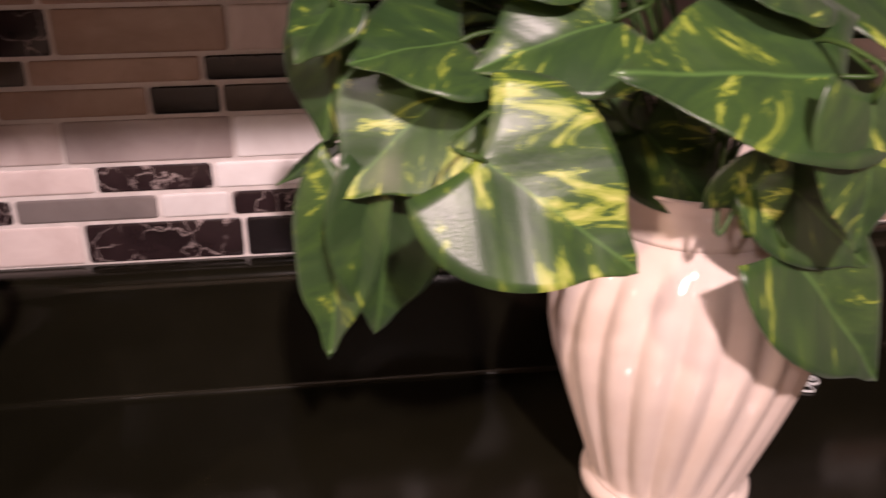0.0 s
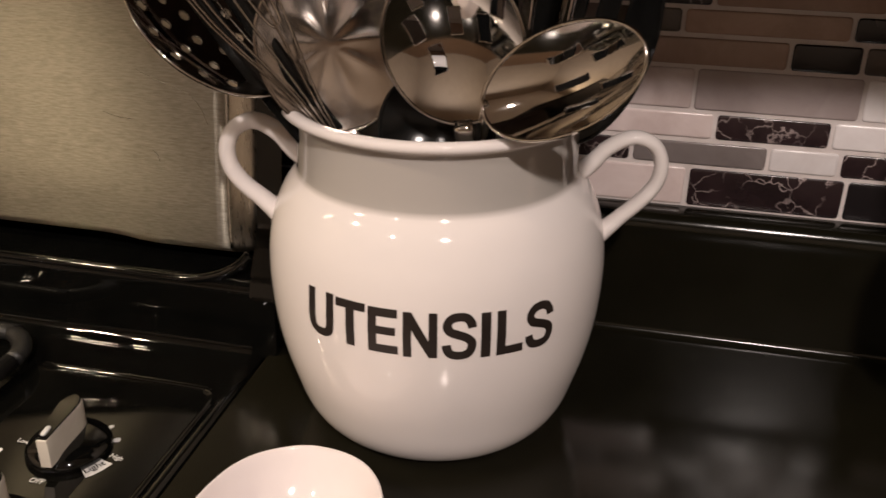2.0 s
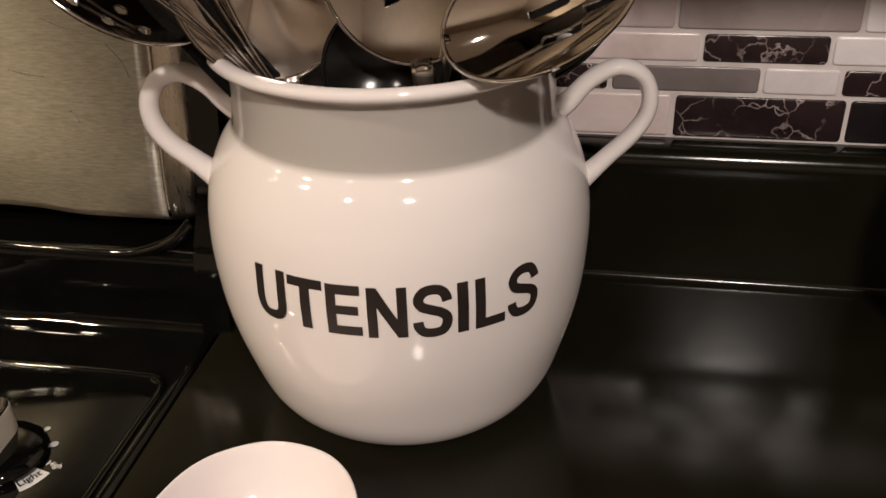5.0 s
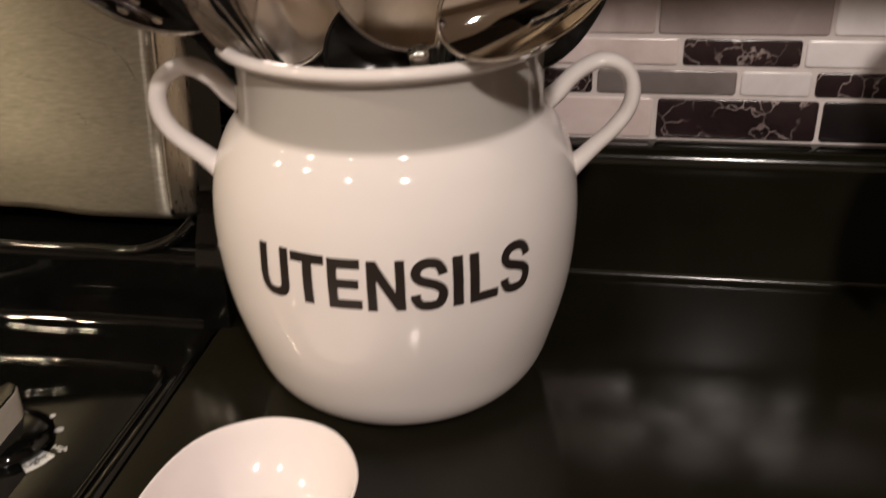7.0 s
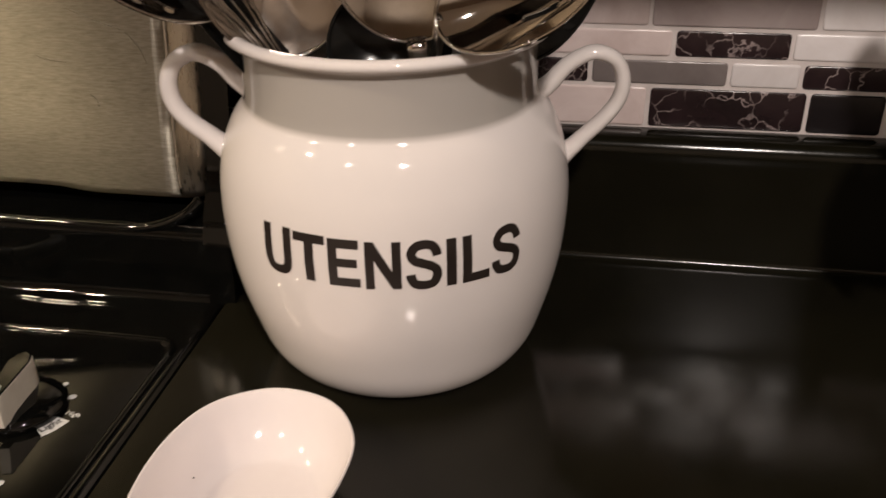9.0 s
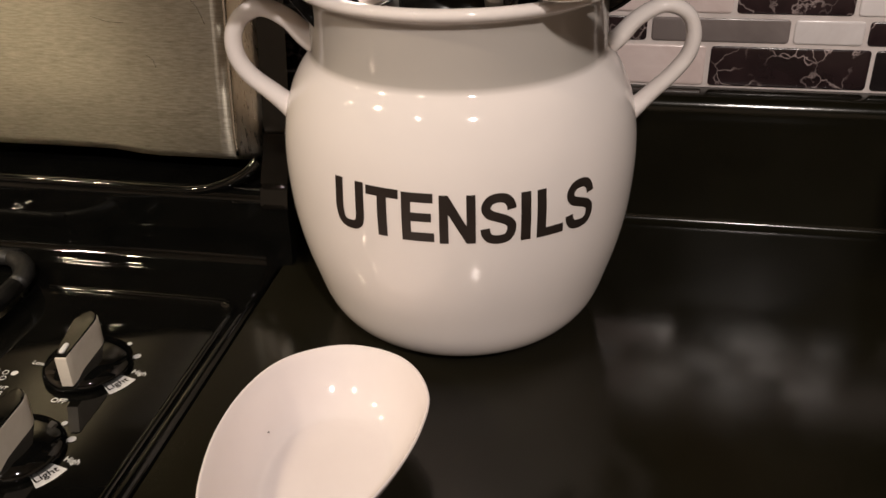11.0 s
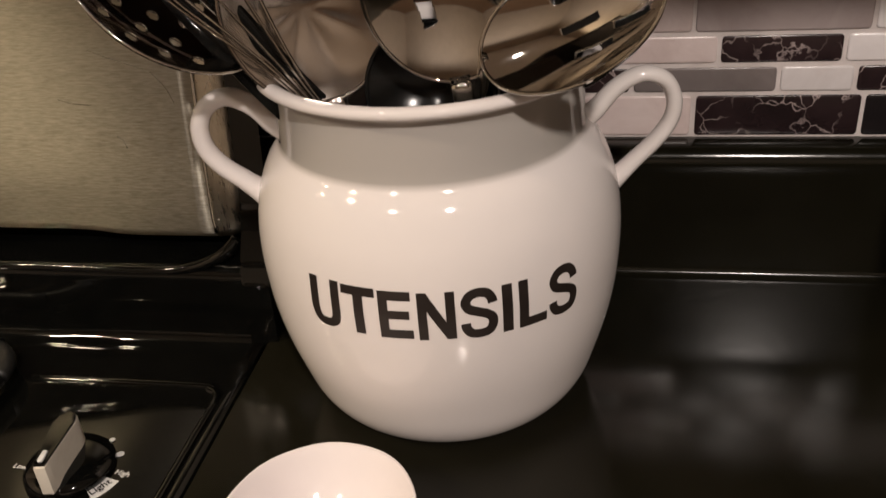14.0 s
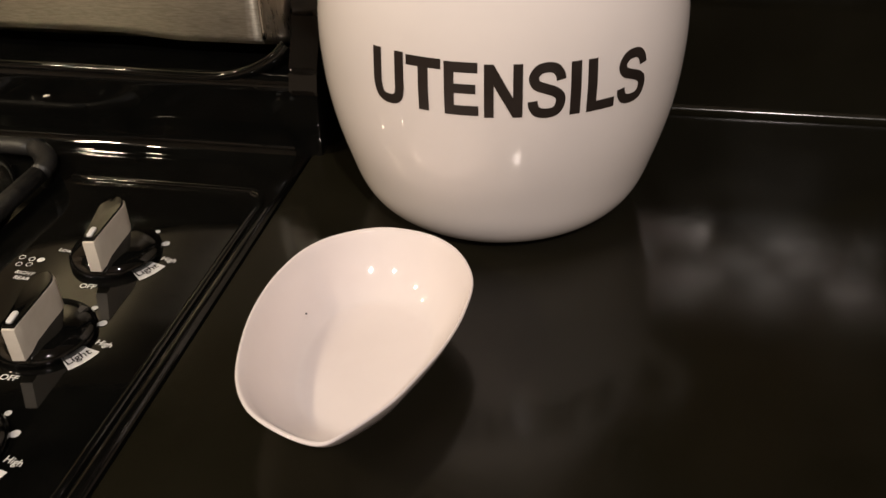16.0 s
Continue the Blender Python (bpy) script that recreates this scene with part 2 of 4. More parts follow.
def lathe(profile, n=64, wave=None):
    """A surface turned round z from (radius, height) pairs; wave(angle, height) scales the radius."""
    bm = bmesh.new()
    rings = []
    for r, z in profile:
        ring = []
        for i in range(n):
            a = 2 * math.pi * i / n
            k = wave(a, z) if wave else 1.0
            ring.append(bm.verts.new((r * k * math.cos(a), r * k * math.sin(a), z)))
        rings.append(ring)
    for a, b in zip(rings, rings[1:]):
        for i in range(n):
            bm.faces.new((a[i], a[(i + 1) % n], b[(i + 1) % n], b[i]))
    if profile[0][0] > 1e-5:
        bm.faces.new(rings[0])
    if profile[-1][0] > 1e-5:
        bm.faces.new(rings[-1])
    return bm


def smooth_line(points, steps=8):
    """Points on a Catmull-Rom curve through the given ones."""
    P = [Vector(p) for p in points]
    P = [P[0] * 2 - P[1]] + P + [P[-1] * 2 - P[-2]]
    out = []
    for i in range(1, len(P) - 2):
        for k in range(steps):
            t = k / steps
            a, b, c, d = P[i - 1:i + 3]
            out.append(0.5 * ((2 * b) + (c - a) * t + (2 * a - 5 * b + 4 * c - d) * t * t + (3 * b - a - 3 * c + d) * t ** 3))
    return out + [P[-2]]


def tube(points, radius, n=10, flat=1.0, steps=8, bm=None, side=None):
    """A round or flattened rod along a curve. radius: a number, or a function of the share of the length."""
    bm = bm or bmesh.new()
    line = smooth_line(points, steps)
    rings = []
    ref = Vector(side) if side else None
    for i, p in enumerate(line):
        d = (line[min(i + 1, len(line) - 1)] - line[max(i - 1, 0)]).normalized()
        if ref is None:
            ref = d.orthogonal()
        u = (ref - d * ref.dot(d)).normalized()
        ref = u
        v = d.cross(u)
        r = radius(i / (len(line) - 1)) if callable(radius) else radius
        rings.append([bm.verts.new(p + u * r * math.cos(2 * math.pi * k / n) + v * r * flat * math.sin(2 * math.pi * k / n)) for k in range(n)])
    for a, b in zip(rings, rings[1:]):
        for k in range(n):
            bm.faces.new((a[k], a[(k + 1) % n], b[(k + 1) % n], b[k]))
    bm.faces.new(rings[0])
    bm.faces.new(rings[-1])
    return bm


def box(lo, hi, bevel=0.0, segments=2):
    bm = bmesh.new()
    bmesh.ops.create_cube(bm, size=1)
    lo, hi = Vector(lo), Vector(hi)
    for v in bm.verts:
        v.co = Vector((lo[i] + (v.co[i] + 0.5) * (hi[i] - lo[i]) for i in range(3)))
    if bevel:
        bmesh.ops.bevel(bm, geom=list(bm.edges), offset=bevel, segments=segments, affect="EDGES", profile=0.5)
    return bm


def outline_plate(points, lo, hi, bevel=0.0, segments=2):
    """A plate from a closed outline in x, y, between two heights, with its upper edge rounded."""
    bm = bmesh.new()
    low = [bm.verts.new((x, y, lo)) for x, y in points]
    top = [bm.verts.new((x, y, hi)) for x, y in points]
    n = len(points)
    bm.faces.new(low[::-1])
    f = bm.faces.new(top)
    for i in range(n):
        bm.faces.new((low[i], low[(i + 1) % n], top[(i + 1) % n], top[i]))
    if bevel:
        bmesh.ops.bevel(bm, geom=list(f.edges), offset=bevel, segments=segments, affect="EDGES", profile=0.5)
    return bm


def rounded_rect(x0, y0, x1, y1, r, n=5):
    out = []
    for cx, cy, a0 in ((x1 - r, y1 - r, 0), (x0 + r, y1 - r, 90), (x0 + r, y0 + r, 180), (x1 - r, y0 + r, 270)):
        for k in range(n + 1):
            a = radians(a0 + 90 * k / n)
            out.append((cx + r * math.cos(a), cy + r * math.sin(a)))
    return out


def extrude_x(profile, x0, x1):
    """A closed profile in y, z drawn out along x. Long flats get support lines near their ends, so that they shade flat."""
    full = []
    for (y0, z0), (y1, z1) in zip(profile, profile[1:] + profile[:1]):
        full.append((y0, z0))
        reach = math.hypot(y1 - y0, z1 - z0)
        if reach > 0.015:
            for k in (0.002 / reach, 1 - 0.002 / reach):
                full.append((y0 + (y1 - y0) * k, z0 + (z1 - z0) * k))
    profile = full
    bm = bmesh.new()
    a = [bm.verts.new((x0, y, z)) for y, z in profile]
    b = [bm.verts.new((x1, y, z)) for y, z in profile]
    n = len(profile)
    for i in range(n):
        bm.faces.new((a[i], a[(i + 1) % n], b[(i + 1) % n], b[i]))
    bm.faces.new(a)
    bm.faces.new(b[::-1])
    return bm


def auto_smooth(ob, degrees=35):
    me = ob.data
    bm = bmesh.new()
    bm.from_mesh(me)
    for e in bm.edges:
        e.smooth = len(e.link_faces) == 2 and e.calc_face_angle(0.0) < radians(degrees)
    bm.to_mesh(me)
    bm.free()
    return ob


def lettering(text, height, bold=0.0):
    """The outline of a text as a flat bmesh in x, y; its origin is the left end of the base line. Also its width."""
    cu = bpy.data.curves.new("lettering", "FONT")
    cu.body, cu.size, cu.offset, cu.resolution_u = text, 1.0, bold, 4
    ob = new("lettering", cu)
    bpy.context.view_layer.update()
    me = bpy.data.meshes.new_from_object(ob.evaluated_get(bpy.context.evaluated_depsgraph_get()))
    bm = bmesh.new()
    bm.from_mesh(me)
    bpy.data.objects.remove(ob)
    bpy.data.meshes.remove(me)
    bpy.data.curves.remove(cu)
    xs = [v.co.x for v in bm.verts]
    ys = [v.co.y for v in bm.verts]
    k = height / (max(ys) - min(ys))
    x0, y0 = min(xs), min(ys)
    for v in bm.verts:
        v.co = Vector(((v.co.x - x0) * k, (v.co.y - y0) * k, 0))
    return bm, (max(xs) - x0) * k


# ---- the room ----
def slab(name, lo, hi, material, kind="structure", label="", category=""):
    ob = part(name, box(lo, hi), material, smooth=False)
    return tagged(ob, label, category, kind=kind)


slab("floor", (-2.2, -3.3, -0.96), (2.2, 0.06, -0.91), M_FLOOR, label="brown wooden kitchen floor", category="floor")
slab("ceiling", (-2.2, -3.3, 1.52), (2.2, 0.06, 1.57), M_CEIL, label="plain white painted kitchen ceiling", category="ceiling")
slab("wall_north", (-2.2, 0.006, -0.91), (2.2, 0.06, 1.52), M_WALL, label="beige painted wall behind the worktop", category="wall")
slab("wall_south", (-2.2, -3.3, -0.91), (2.2, -3.25, 1.52), M_WALL, label="plain beige painted wall", category="wall")
slab("wall_west", (-2.2, -3.25, -0.91), (-2.15, 0.006, 1.52), M_WALL, label="plain beige painted wall", category="wall")
slab("wall_east", (2.15, -3.25, -0.91), (2.2, 0.006, 1.52), M_WALL, label="plain beige painted wall", category="wall")

# wall cabinet and hood over the worktop and the range: their lower edges shade the upper tiles
cab = thing("wall_cabinet", (0, 0, 0), "dark wooden wall cabinet above the tiled backsplash", "cabinet")
part("body", box((-0.27, -0.31, 0.443), (1.30, 0.003, 1.20), 0.003), M_WOOD, cab, smooth=False)
for x0, x1 in ((-0.268, 0.253), (0.257, 0.777), (0.781, 1.298)):
    part("door", box((x0, -0.333, 0.442), (x1, -0.3105, 1.198), 0.004), M_WOOD, cab, smooth=False)
hood = thing("range_hood", (0, 0, 0), "black range hood above the stove", "range hood")
part("body", extrude_x([(0.003, 0.475), (0.003, 0.85), (-0.33, 0.85), (-0.40, 0.74), (-0.40, 0.455), (-0.39, 0.455), (-0.39, 0.475)], -1.04, -0.275), M_ENAMEL, hood, smooth=False)

# ---- worktop ----
worktop = thing("worktop", (0, 0, 0), "black satin laminate worktop with rounded upstand against the wall", "worktop")
prof = [(-0.63, 0.0), (-0.0295, 0.0)]
for k in range(7):  # cove at the foot of the upstand
    a = radians(-90 + 90 * k / 6)
    prof.append((-0.0295 + 0.0055 * math.cos(a), 0.0055 + 0.0055 * math.sin(a)))
prof += [(-0.0235, 0.05), (-0.0232, 0.080)]
for k in range(9):  # rolled top of the upstand, slightly proud of its face
    a = radians(200 - 110 * k / 8)
    prof.append((-0.0115 + 0.0125 * math.cos(a), 0.0905 + 0.0125 * math.sin(a)))
prof += [(0.0055, 0.1025), (0.0055, -0.038), (-0.61, -0.038)]
for k in range(5):
    a = radians(270 - 45 * k)
    prof.append((-0.63 + 0.019 * math.cos(a), -0.019 + 0.019 * math.sin(a)))
auto_smooth(part("top", extrude_x(prof[:5] + [(-0.0265, -0.038)] + prof[-6:], -0.2905, 1.30), M_COUNTER, worktop), 40)
auto_smooth(part("upstand", extrude_x(prof[4:-6] + [(0.0055, 0.0), (-0.0266, 0.0)], -0.2905, 1.30), M_COUNTER, worktop, "rounded upstand with rolled top edge"), 40)
base = thing("base_cabinet", (0, 0, 0), "dark wooden base cabinet under the black worktop", "cabinet")
part("body", box((-0.287, -0.59, -0.91), (1.30, 0.003, -0.039), 0.002), M_WOOD, base, smooth=False)
for x0, x1 in ((-0.285, 0.23), (0.234, 0.76), (0.764, 1.298)):
    part("door", box((x0, -0.612, -0.80), (x1, -0.5905, -0.045), 0.004), M_WOOD, base, smooth=False)

# ---- stove ----
stove = thing("stove", (0, 0, 0), "black enamel cooking range with stainless backguard beside the worktop", "stove")
SX0, SX1 = -1.04, -0.2925
# cooktop sheet with a rolled edge towards the worktop, its back turned up into the riser
prof = [(-0.64, -0.006), (-0.137, -0.006)]
for k in range(7):
    a = radians(-90 + 87 * k / 6)
    prof.append((-0.137 + 0.012 * math.cos(a), 0.006 + 0.012 * math.sin(a)))
prof += [(-0.1232, 0.043)]
for k in range(5):
    a = radians(177 - 87 * k / 4)
    prof.append((-0.1152 + 0.008 * math.cos(a), 0.046 + 0.008 * math.sin(a)))
prof += [(-0.060, 0.054), (-0.060, -0.03), (-0.64, -0.03)]
auto_smooth(part("cooktop", extrude_x(prof, SX0, -0.2985), M_ENAMEL, stove), 40)
part("edge_trim", tube([(-0.2975, -0.64, -0.0035), (-0.2975, -0.30, -0.0035), (-0.2975, -0.135, -0.0035)], 0.0055, 12, 1.0, 4), M_ENAMEL, stove, "glossy rolled edge strip")
part("body", box((SX0, -0.62, -0.91), (-0.2935, -0.03, -0.031), 0.003), M_ENAMEL, stove, smooth=False)
# end cap of the backguard: black, curved up at its front; unseen height added on top
cap = [(-0.131, -0.004), (-0.129, 0.012), (-0.1275, 0.045), (-0.123, 0.060), (-0.112, 0.078), (-0.104, 0.095), (-0.050, 0.435), (-0.044, 0.445), (-0.02, 0.445), (-0.02, -0.004)]
bm = extrude_x(cap, -0.3035, -0.2835)
bmesh.ops.bevel(bm, geom=list(bm.edges), offset=0.0025, segments=2, affect="EDGES", profile=0.5)
auto_smooth(part("end_cap", bm, M_ENAMEL, stove), 40)
LEAN = 0.155
# stainless panel, leaning back: bottom edge dips towards the corner, side rolled back
bm = bmesh.new()
cols = []
xs = [SX0 + 0.02, -0.80, -0.60, -0.50, -0.445, -0.425, -0.405, -0.39, -0.36, -0.34, -0.328]
for x in xs:
    dip = 0.5 - 0.5 * math.cos(math.pi * min(1, max(0, (x + 0.44) / 0.05)))
    cols.append((x, -0.1015, 0.0722 - 0.004 * dip))
for k in range(1, 13):
    a = radians(90 * k / 12)
    cols.append((-0.328 + 0.0235 * math.sin(a), -0.1015 + 0.013 * (1 - math.cos(a)), 0.0682 + 0.016 * (1 - math.sqrt(max(0.0, 1 - (k / 12) ** 3)))))
zs = [0.0, 0.006, 0.05, 0.12, 0.2, 0.265]
grid = []
for x, y, z0 in cols:
    col = []
    for i, h in enumerate(zs):
        inset = 0.0035 if i == 0 else 0.0
        z = z0 + (0.345 - z0) * h / 0.265
        col.append(bm.verts.new((x, y + inset + LEAN * (z - 0.07), z)))
    grid.append(col)
side_bm = bmesh.new()
for n, (a, b) in enumerate(zip(grid, grid[1:])):
    for i in range(len(zs) - 1):
        q = (a[i], b[i], b[i + 1], a[i + 1])
        if n < len(xs) - 1:
            bm.faces.new(q)
        else:
            side_bm.faces.new([side_bm.verts.new(v.co) for v in q])
bmesh.ops.delete(bm, geom=[v for v in bm.verts if not v.link_faces], context="VERTS")
bmesh.ops.remove_doubles(side_bm, verts=side_bm.verts, dist=0.00001)
uv = bm.loops.layers.uv.new("along")
for f in bm.faces:
    for lp in f.loops:
        lp[uv].uv = (lp.vert.co.x - lp.vert.co.y, lp.vert.co.z)
ob = part("backguard_panel", bm, M_STEEL_B, stove, "brushed stainless backguard panel with scratches")
rolled = part("rolled_side", side_bm, M_ROLLED, stove, "polished rolled side of the panel")
mod = rolled.modifiers.new("thickness", "SOLIDIFY")
mod.thickness, mod.offset = 0.0015, -1
mod = ob.modifiers.new("thickness", "SOLIDIFY")
mod.thickness, mod.offset = 0.0015, -1
part("side_roll", tube([(x, -0.1012 + LEAN * (z - 0.07), z) for x, z in ((-0.3270, 0.0725), (-0.3285, 0.10), (-0.3285, 0.2), (-0.3280, 0.34))], 0.0014, 10, 1.0, 4), M_EDGE, stove, "bright polished vertical edge")
# carried up unseen above the panel, so the cooktop mirrors black, not lit tiles
part("backguard_body", box((SX0, -0.050, 0.0545), (-0.3045, -0.02, 0.444), 0.002), M_ENAMEL, stove, smooth=False)
for line in (((-0.401, 0.201), (-0.382, 0.194), (-0.362, 0.188)), ((-0.358, 0.186), (-0.349, 0.176), (-0.344, 0.165)), ((-0.43, 0.168), (-0.418, 0.165), (-0.405, 0.164)), ((-0.39, 0.142), (-0.386, 0.139), (-0.384, 0.134))):
    part("scratch", tube([(x, -0.1017 + LEAN * (z - 0.07), z) for x, z in line], 0.00022, 6, 1.0, 4), M_EDGE, stove, "fine scratch in the steel")
part("ledge_rim", tube([(SX0, -0.1180, 0.0510), (-0.60, -0.1180, 0.0510), (-0.46, -0.1180, 0.0510), (-0.39, -0.1180, 0.0498), (-0.355, -0.1180, 0.0508), (-0.332, -0.1180, 0.0570), (-0.316, -0.1165, 0.0655), (-0.3075, -0.1120, 0.0740)], 0.0042, 12, 1.0, 8), M_ENAMEL, stove, "glossy ledge that turns up at its end")
# raised control plate with rounded corners
plate = outline_plate(rounded_rect(-0.462, -0.63, -0.3055, -0.1765, 0.02, 8), -0.0055, -0.0035, 0.0018, 3)
auto_smooth(part("control_plate", plate, M_ENAMEL, stove), 20)
part("plate_rim", tube([(-0.45, -0.1785, -0.0042)] + [(-0.328, -0.1785, -0.0042), (-0.316, -0.182, -0.0042), (-0.3075, -0.194, -0.0042), (-0.3075, -0.25, -0.0042), (-0.3075, -0.62, -0.0042)], 0.0032, 10, 1.0, 10), M_ENAMEL, stove)
# burner bowls and grates at the rear and front
for cy in (-0.255, -0.49):
    bowl = lathe([(0.118, -0.0052), (0.117, -0.001), (0.112, 0.0012), (0.106, -0.001), (0.10, -0.004), (0.03, -0.0045), (0.028, 0.006), (0.02, 0.008), (0.0, 0.008)], 48)
    ob = part("burner_bowl", bowl, M_ENAMEL, stove)
    ob.location = (-0.585, cy, 0)
    part("grate_ring", tube([(x, y + cy + 0.255, 0.006) for x, y in rounded_rect(-0.70, -0.37, -0.466, -0.157, 0.035, 5)] + [(-0.466, cy + 0.06, 0.006)], 0.0065, 12, 1.1, 3, side=(0, 0, 1)), M_IRON, stove, "black cast iron grate frame")
    for a in range(4):
        d = Vector((math.cos(radians(90 * a)), math.sin(radians(90 * a)), 0))
        c = Vector((-0.583, cy - 0.008, 0.007))
        part("grate_bar", tube([c + d * 0.110, c + d * 0.06 + Vector((0, 0, 0.003)), c + d * 0.03 + Vector((0, 0, 0.002))], 0.006, 8, 1.0, 4), M_IRON, stove)
        f = c + (d + d.cross(Vector((0, 0, 1)))) * 0.10
        part("grate_foot", tube([(f.x, f.y, 0.004), (f.x, f.y, 0.0), (f.x, f.y, -0.005)], 0.006, 8, 1.0, 2), M_IRON, stove)


def knob_parts(cy):
    """A control knob: sloped skirt, lens-shaped grip with a grey band along its sides, black top, white pointer."""
    knob = part("knob", lathe([(0.0275, -0.0035), (0.0272, 0.0), (0.0245, 0.0035), (0.016, 0.006), (0.0, 0.0065)], 40), M_ENAMEL, stove, "black range knob with grey side band and white pointer")
    knob.location = (-0.3735, cy, 0.0)
    knob.rotation_euler = (0, 0, radians(8))
    n = 14
    # narrow blunt front end, wide rounded rear end
    left = [((0.0034 + 0.0046 * (k / n)) * math.sqrt(max(0.05, 1 - max(0.0, (k / n - 0.72) / 0.28) ** 2.2)), -0.0290 + 0.049 * k / n) for k in range(n + 1)]
    ring = [(x, y) for x, y in left] + [(-x, y) for x, y in left[::-1]]
    grip = outline_plate(ring, 0.004, 0.0245, 0.0008, 2)
    auto_smooth(part("grip", grip, M_GREY_BAND, knob, "satin grey side band"), 50)
    inner = [(x * 0.92, y * 0.97) for x, y in ring]
    topb = outline_plate(inner, 0.0246, 0.0262, 0.0012, 3)
    auto_smooth(part("grip_top", topb, M_ENAMEL, knob, "glossy black grip top"), 40)
    point = outline_plate(rounded_rect(-0.0017, -0.0265, 0.0017, -0.0170, 0.0014, 4), 0.0262, 0.0274, 0.0006, 2)
    part("pointer", point, M_WHITE_PRINT, knob, "white pointer mark")
    return knob


PRINT_Z = -0.0031


def print_text(text, x, y, height, turn, parent, name="printed_word"):
    bm, width = lettering(text, height, 0.012)
    ob = part(name, bm, M_WHITE_PRINT if name == "printed_word" else M_INK, parent, f"the word {text}", smooth=False)
    ob.matrix_local = pose(x, y, PRINT_Z + (0.0 if name == "printed_word" else 0.0005), 0, 0, turn) @ Matrix.Translation((-width / 2, -height / 2, 0))
    return ob


def dot(x, y, r, parent):
    bm = bmesh.new()
    bmesh.ops.create_circle(bm, cap_ends=True, segments=20, radius=r)
    ob = part("printed_dot", bm, M_WHITE_PRINT, parent, smooth=False)
    ob.location = (x, y, PRINT_Z)


for i, cy in enumerate((-0.2625, -0.3415, -0.4255)):
    knob_parts(cy)
    dot(-0.3595, cy + 0.0265, 0.0019, stove)
    dot(-0.348, cy + 0.0145, 0.0025, stove)
    print_text("High", -0.3385, cy - 0.002, 0.0052, -10, stove)
    print_text("OFF", -0.374, cy - 0.034, 0.0042, 0, stove)
    print_text("Low", -0.4065, cy - 0.0015, 0.0038, -6, stove)
    # white arc-shaped marker with the word on it
    pts = []
    for k in range(9):
        a = radians(-43 + 29 * k / 8)
        pts.append((0.037 * math.cos(a), 0.037 * math.sin(a)))
    for k in range(9):
        a = radians(-14 - 29 * k / 8)
        pts.append((0.0260 * math.cos(a), 0.0260 * math.sin(a)))
    bm = bmesh.new()
    bm.faces.new([bm.verts.new((x, y, 0)) for x, y in pts])
    ob = part("printed_arc", bm, M_WHITE_PRINT, stove, "white curved marker", smooth=False)
    ob.location = (-0.3735, cy + 0.001, PRINT_Z)
    print_text("Light", -0.3460, cy - 0.0145, 0.0066, 56, stove, "marker_word")
# burner diagram by the rear knob's neighbour
for i, cy in enumerate((-0.2625, -0.3415)):
    for dx, dy in ((0, 0), (-0.007, 0.001), (-0.005, -0.006), (0.0015, -0.0055)):
        bm = bmesh.new()
        o = [bm.verts.new((0.0021 * math.cos(a), 0.0021 * math.sin(a), 0)) for a in [math.pi * k / 10 for k in range(20)]]
        q = [bm.verts.new((0.0016 * math.cos(a), 0.0016 * math.sin(a), 0)) for a in [math.pi * k / 10 for k in range(20)]]
        for k in range(20):
            bm.faces.new((o[k], o[(k + 1) % 20], q[(k + 1) % 20], q[k]))
        ob = part("printed_ring", bm, M_WHITE_PRINT, stove, smooth=False)
        ob.location = (-0.4225 + dx, cy - 0.0135 + dy, PRINT_Z)
    dot(-0.4165, cy - 0.0135, 0.0023, stove)
    print_text("RIGHT", -0.4185, cy - 0.0275, 0.0032, -4, stove)
    print_text("REAR" if i == 0 else "FRONT", -0.4175, cy - 0.0325, 0.0032, -4, stove)

# ---- utensil crock ----
CX, CY = -0.1535, -0.152
OUTER = [(0.062, 0.0), (0.0665, 0.0004), (0.0700, 0.0012), (0.0742, 0.0032), (0.0812, 0.008), (0.0872, 0.015), (0.0922, 0.025), (0.0968, 0.040), (0.1010, 0.055), (0.1043, 0.070), (0.1065, 0.085), (0.1077, 0.100),
         (0.1081, 0.115), (0.1072, 0.130), (0.1046, 0.145), (0.1006, 0.157), (0.0962, 0.166),
         (0.0924, 0.1715), (0.0892, 0.1752), (0.0877, 0.178), (0.0871, 0.1815), (0.0870, 0.19), (0.0872, 0.205), (0.0880, 0.2125), (0.0902, 0.2148), (0.0935, 0.2156), (0.0955, 0.2172), (0.0960, 0.2190),
         (0.0951, 0.2210), (0.0925, 0.2220), (0.0893, 0.2215), (0.0862, 0.2190), (0.0842, 0.21), (0.0832, 0.185), (0.088, 0.17), (0.098, 0.15), (0.101, 0.11), (0.096, 0.055), (0.08, 0.02), (0.06, 0.008), (0.0, 0.007)]
BELLY = OUTER[:17]
crock = thing("utensil_crock", (CX, CY, 0.0), "white glazed ceramic crock lettered UTENSILS, full of kitchen tools", "crock")
fine_outer = [(max(0.0, p.x), p.z) for p in smooth_line([(r, 0, z) for r, z in OUTER], 3)]
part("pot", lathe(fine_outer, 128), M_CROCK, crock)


def radius_at(z):
    for (r0, z0), (r1, z1) in zip(BELLY, BELLY[1:]):
        if z0 <= z <= z1:
            return r0 + (r1 - r0) * (z - z0) / (z1 - z0)
    return 0.1


def bar(x0, y0, x1, y1):
    """An upright or lying stroke of a letter, as a quad."""
    return [[(x0, y0), (x1, y0), (x1, y1), (x0, y1)]]


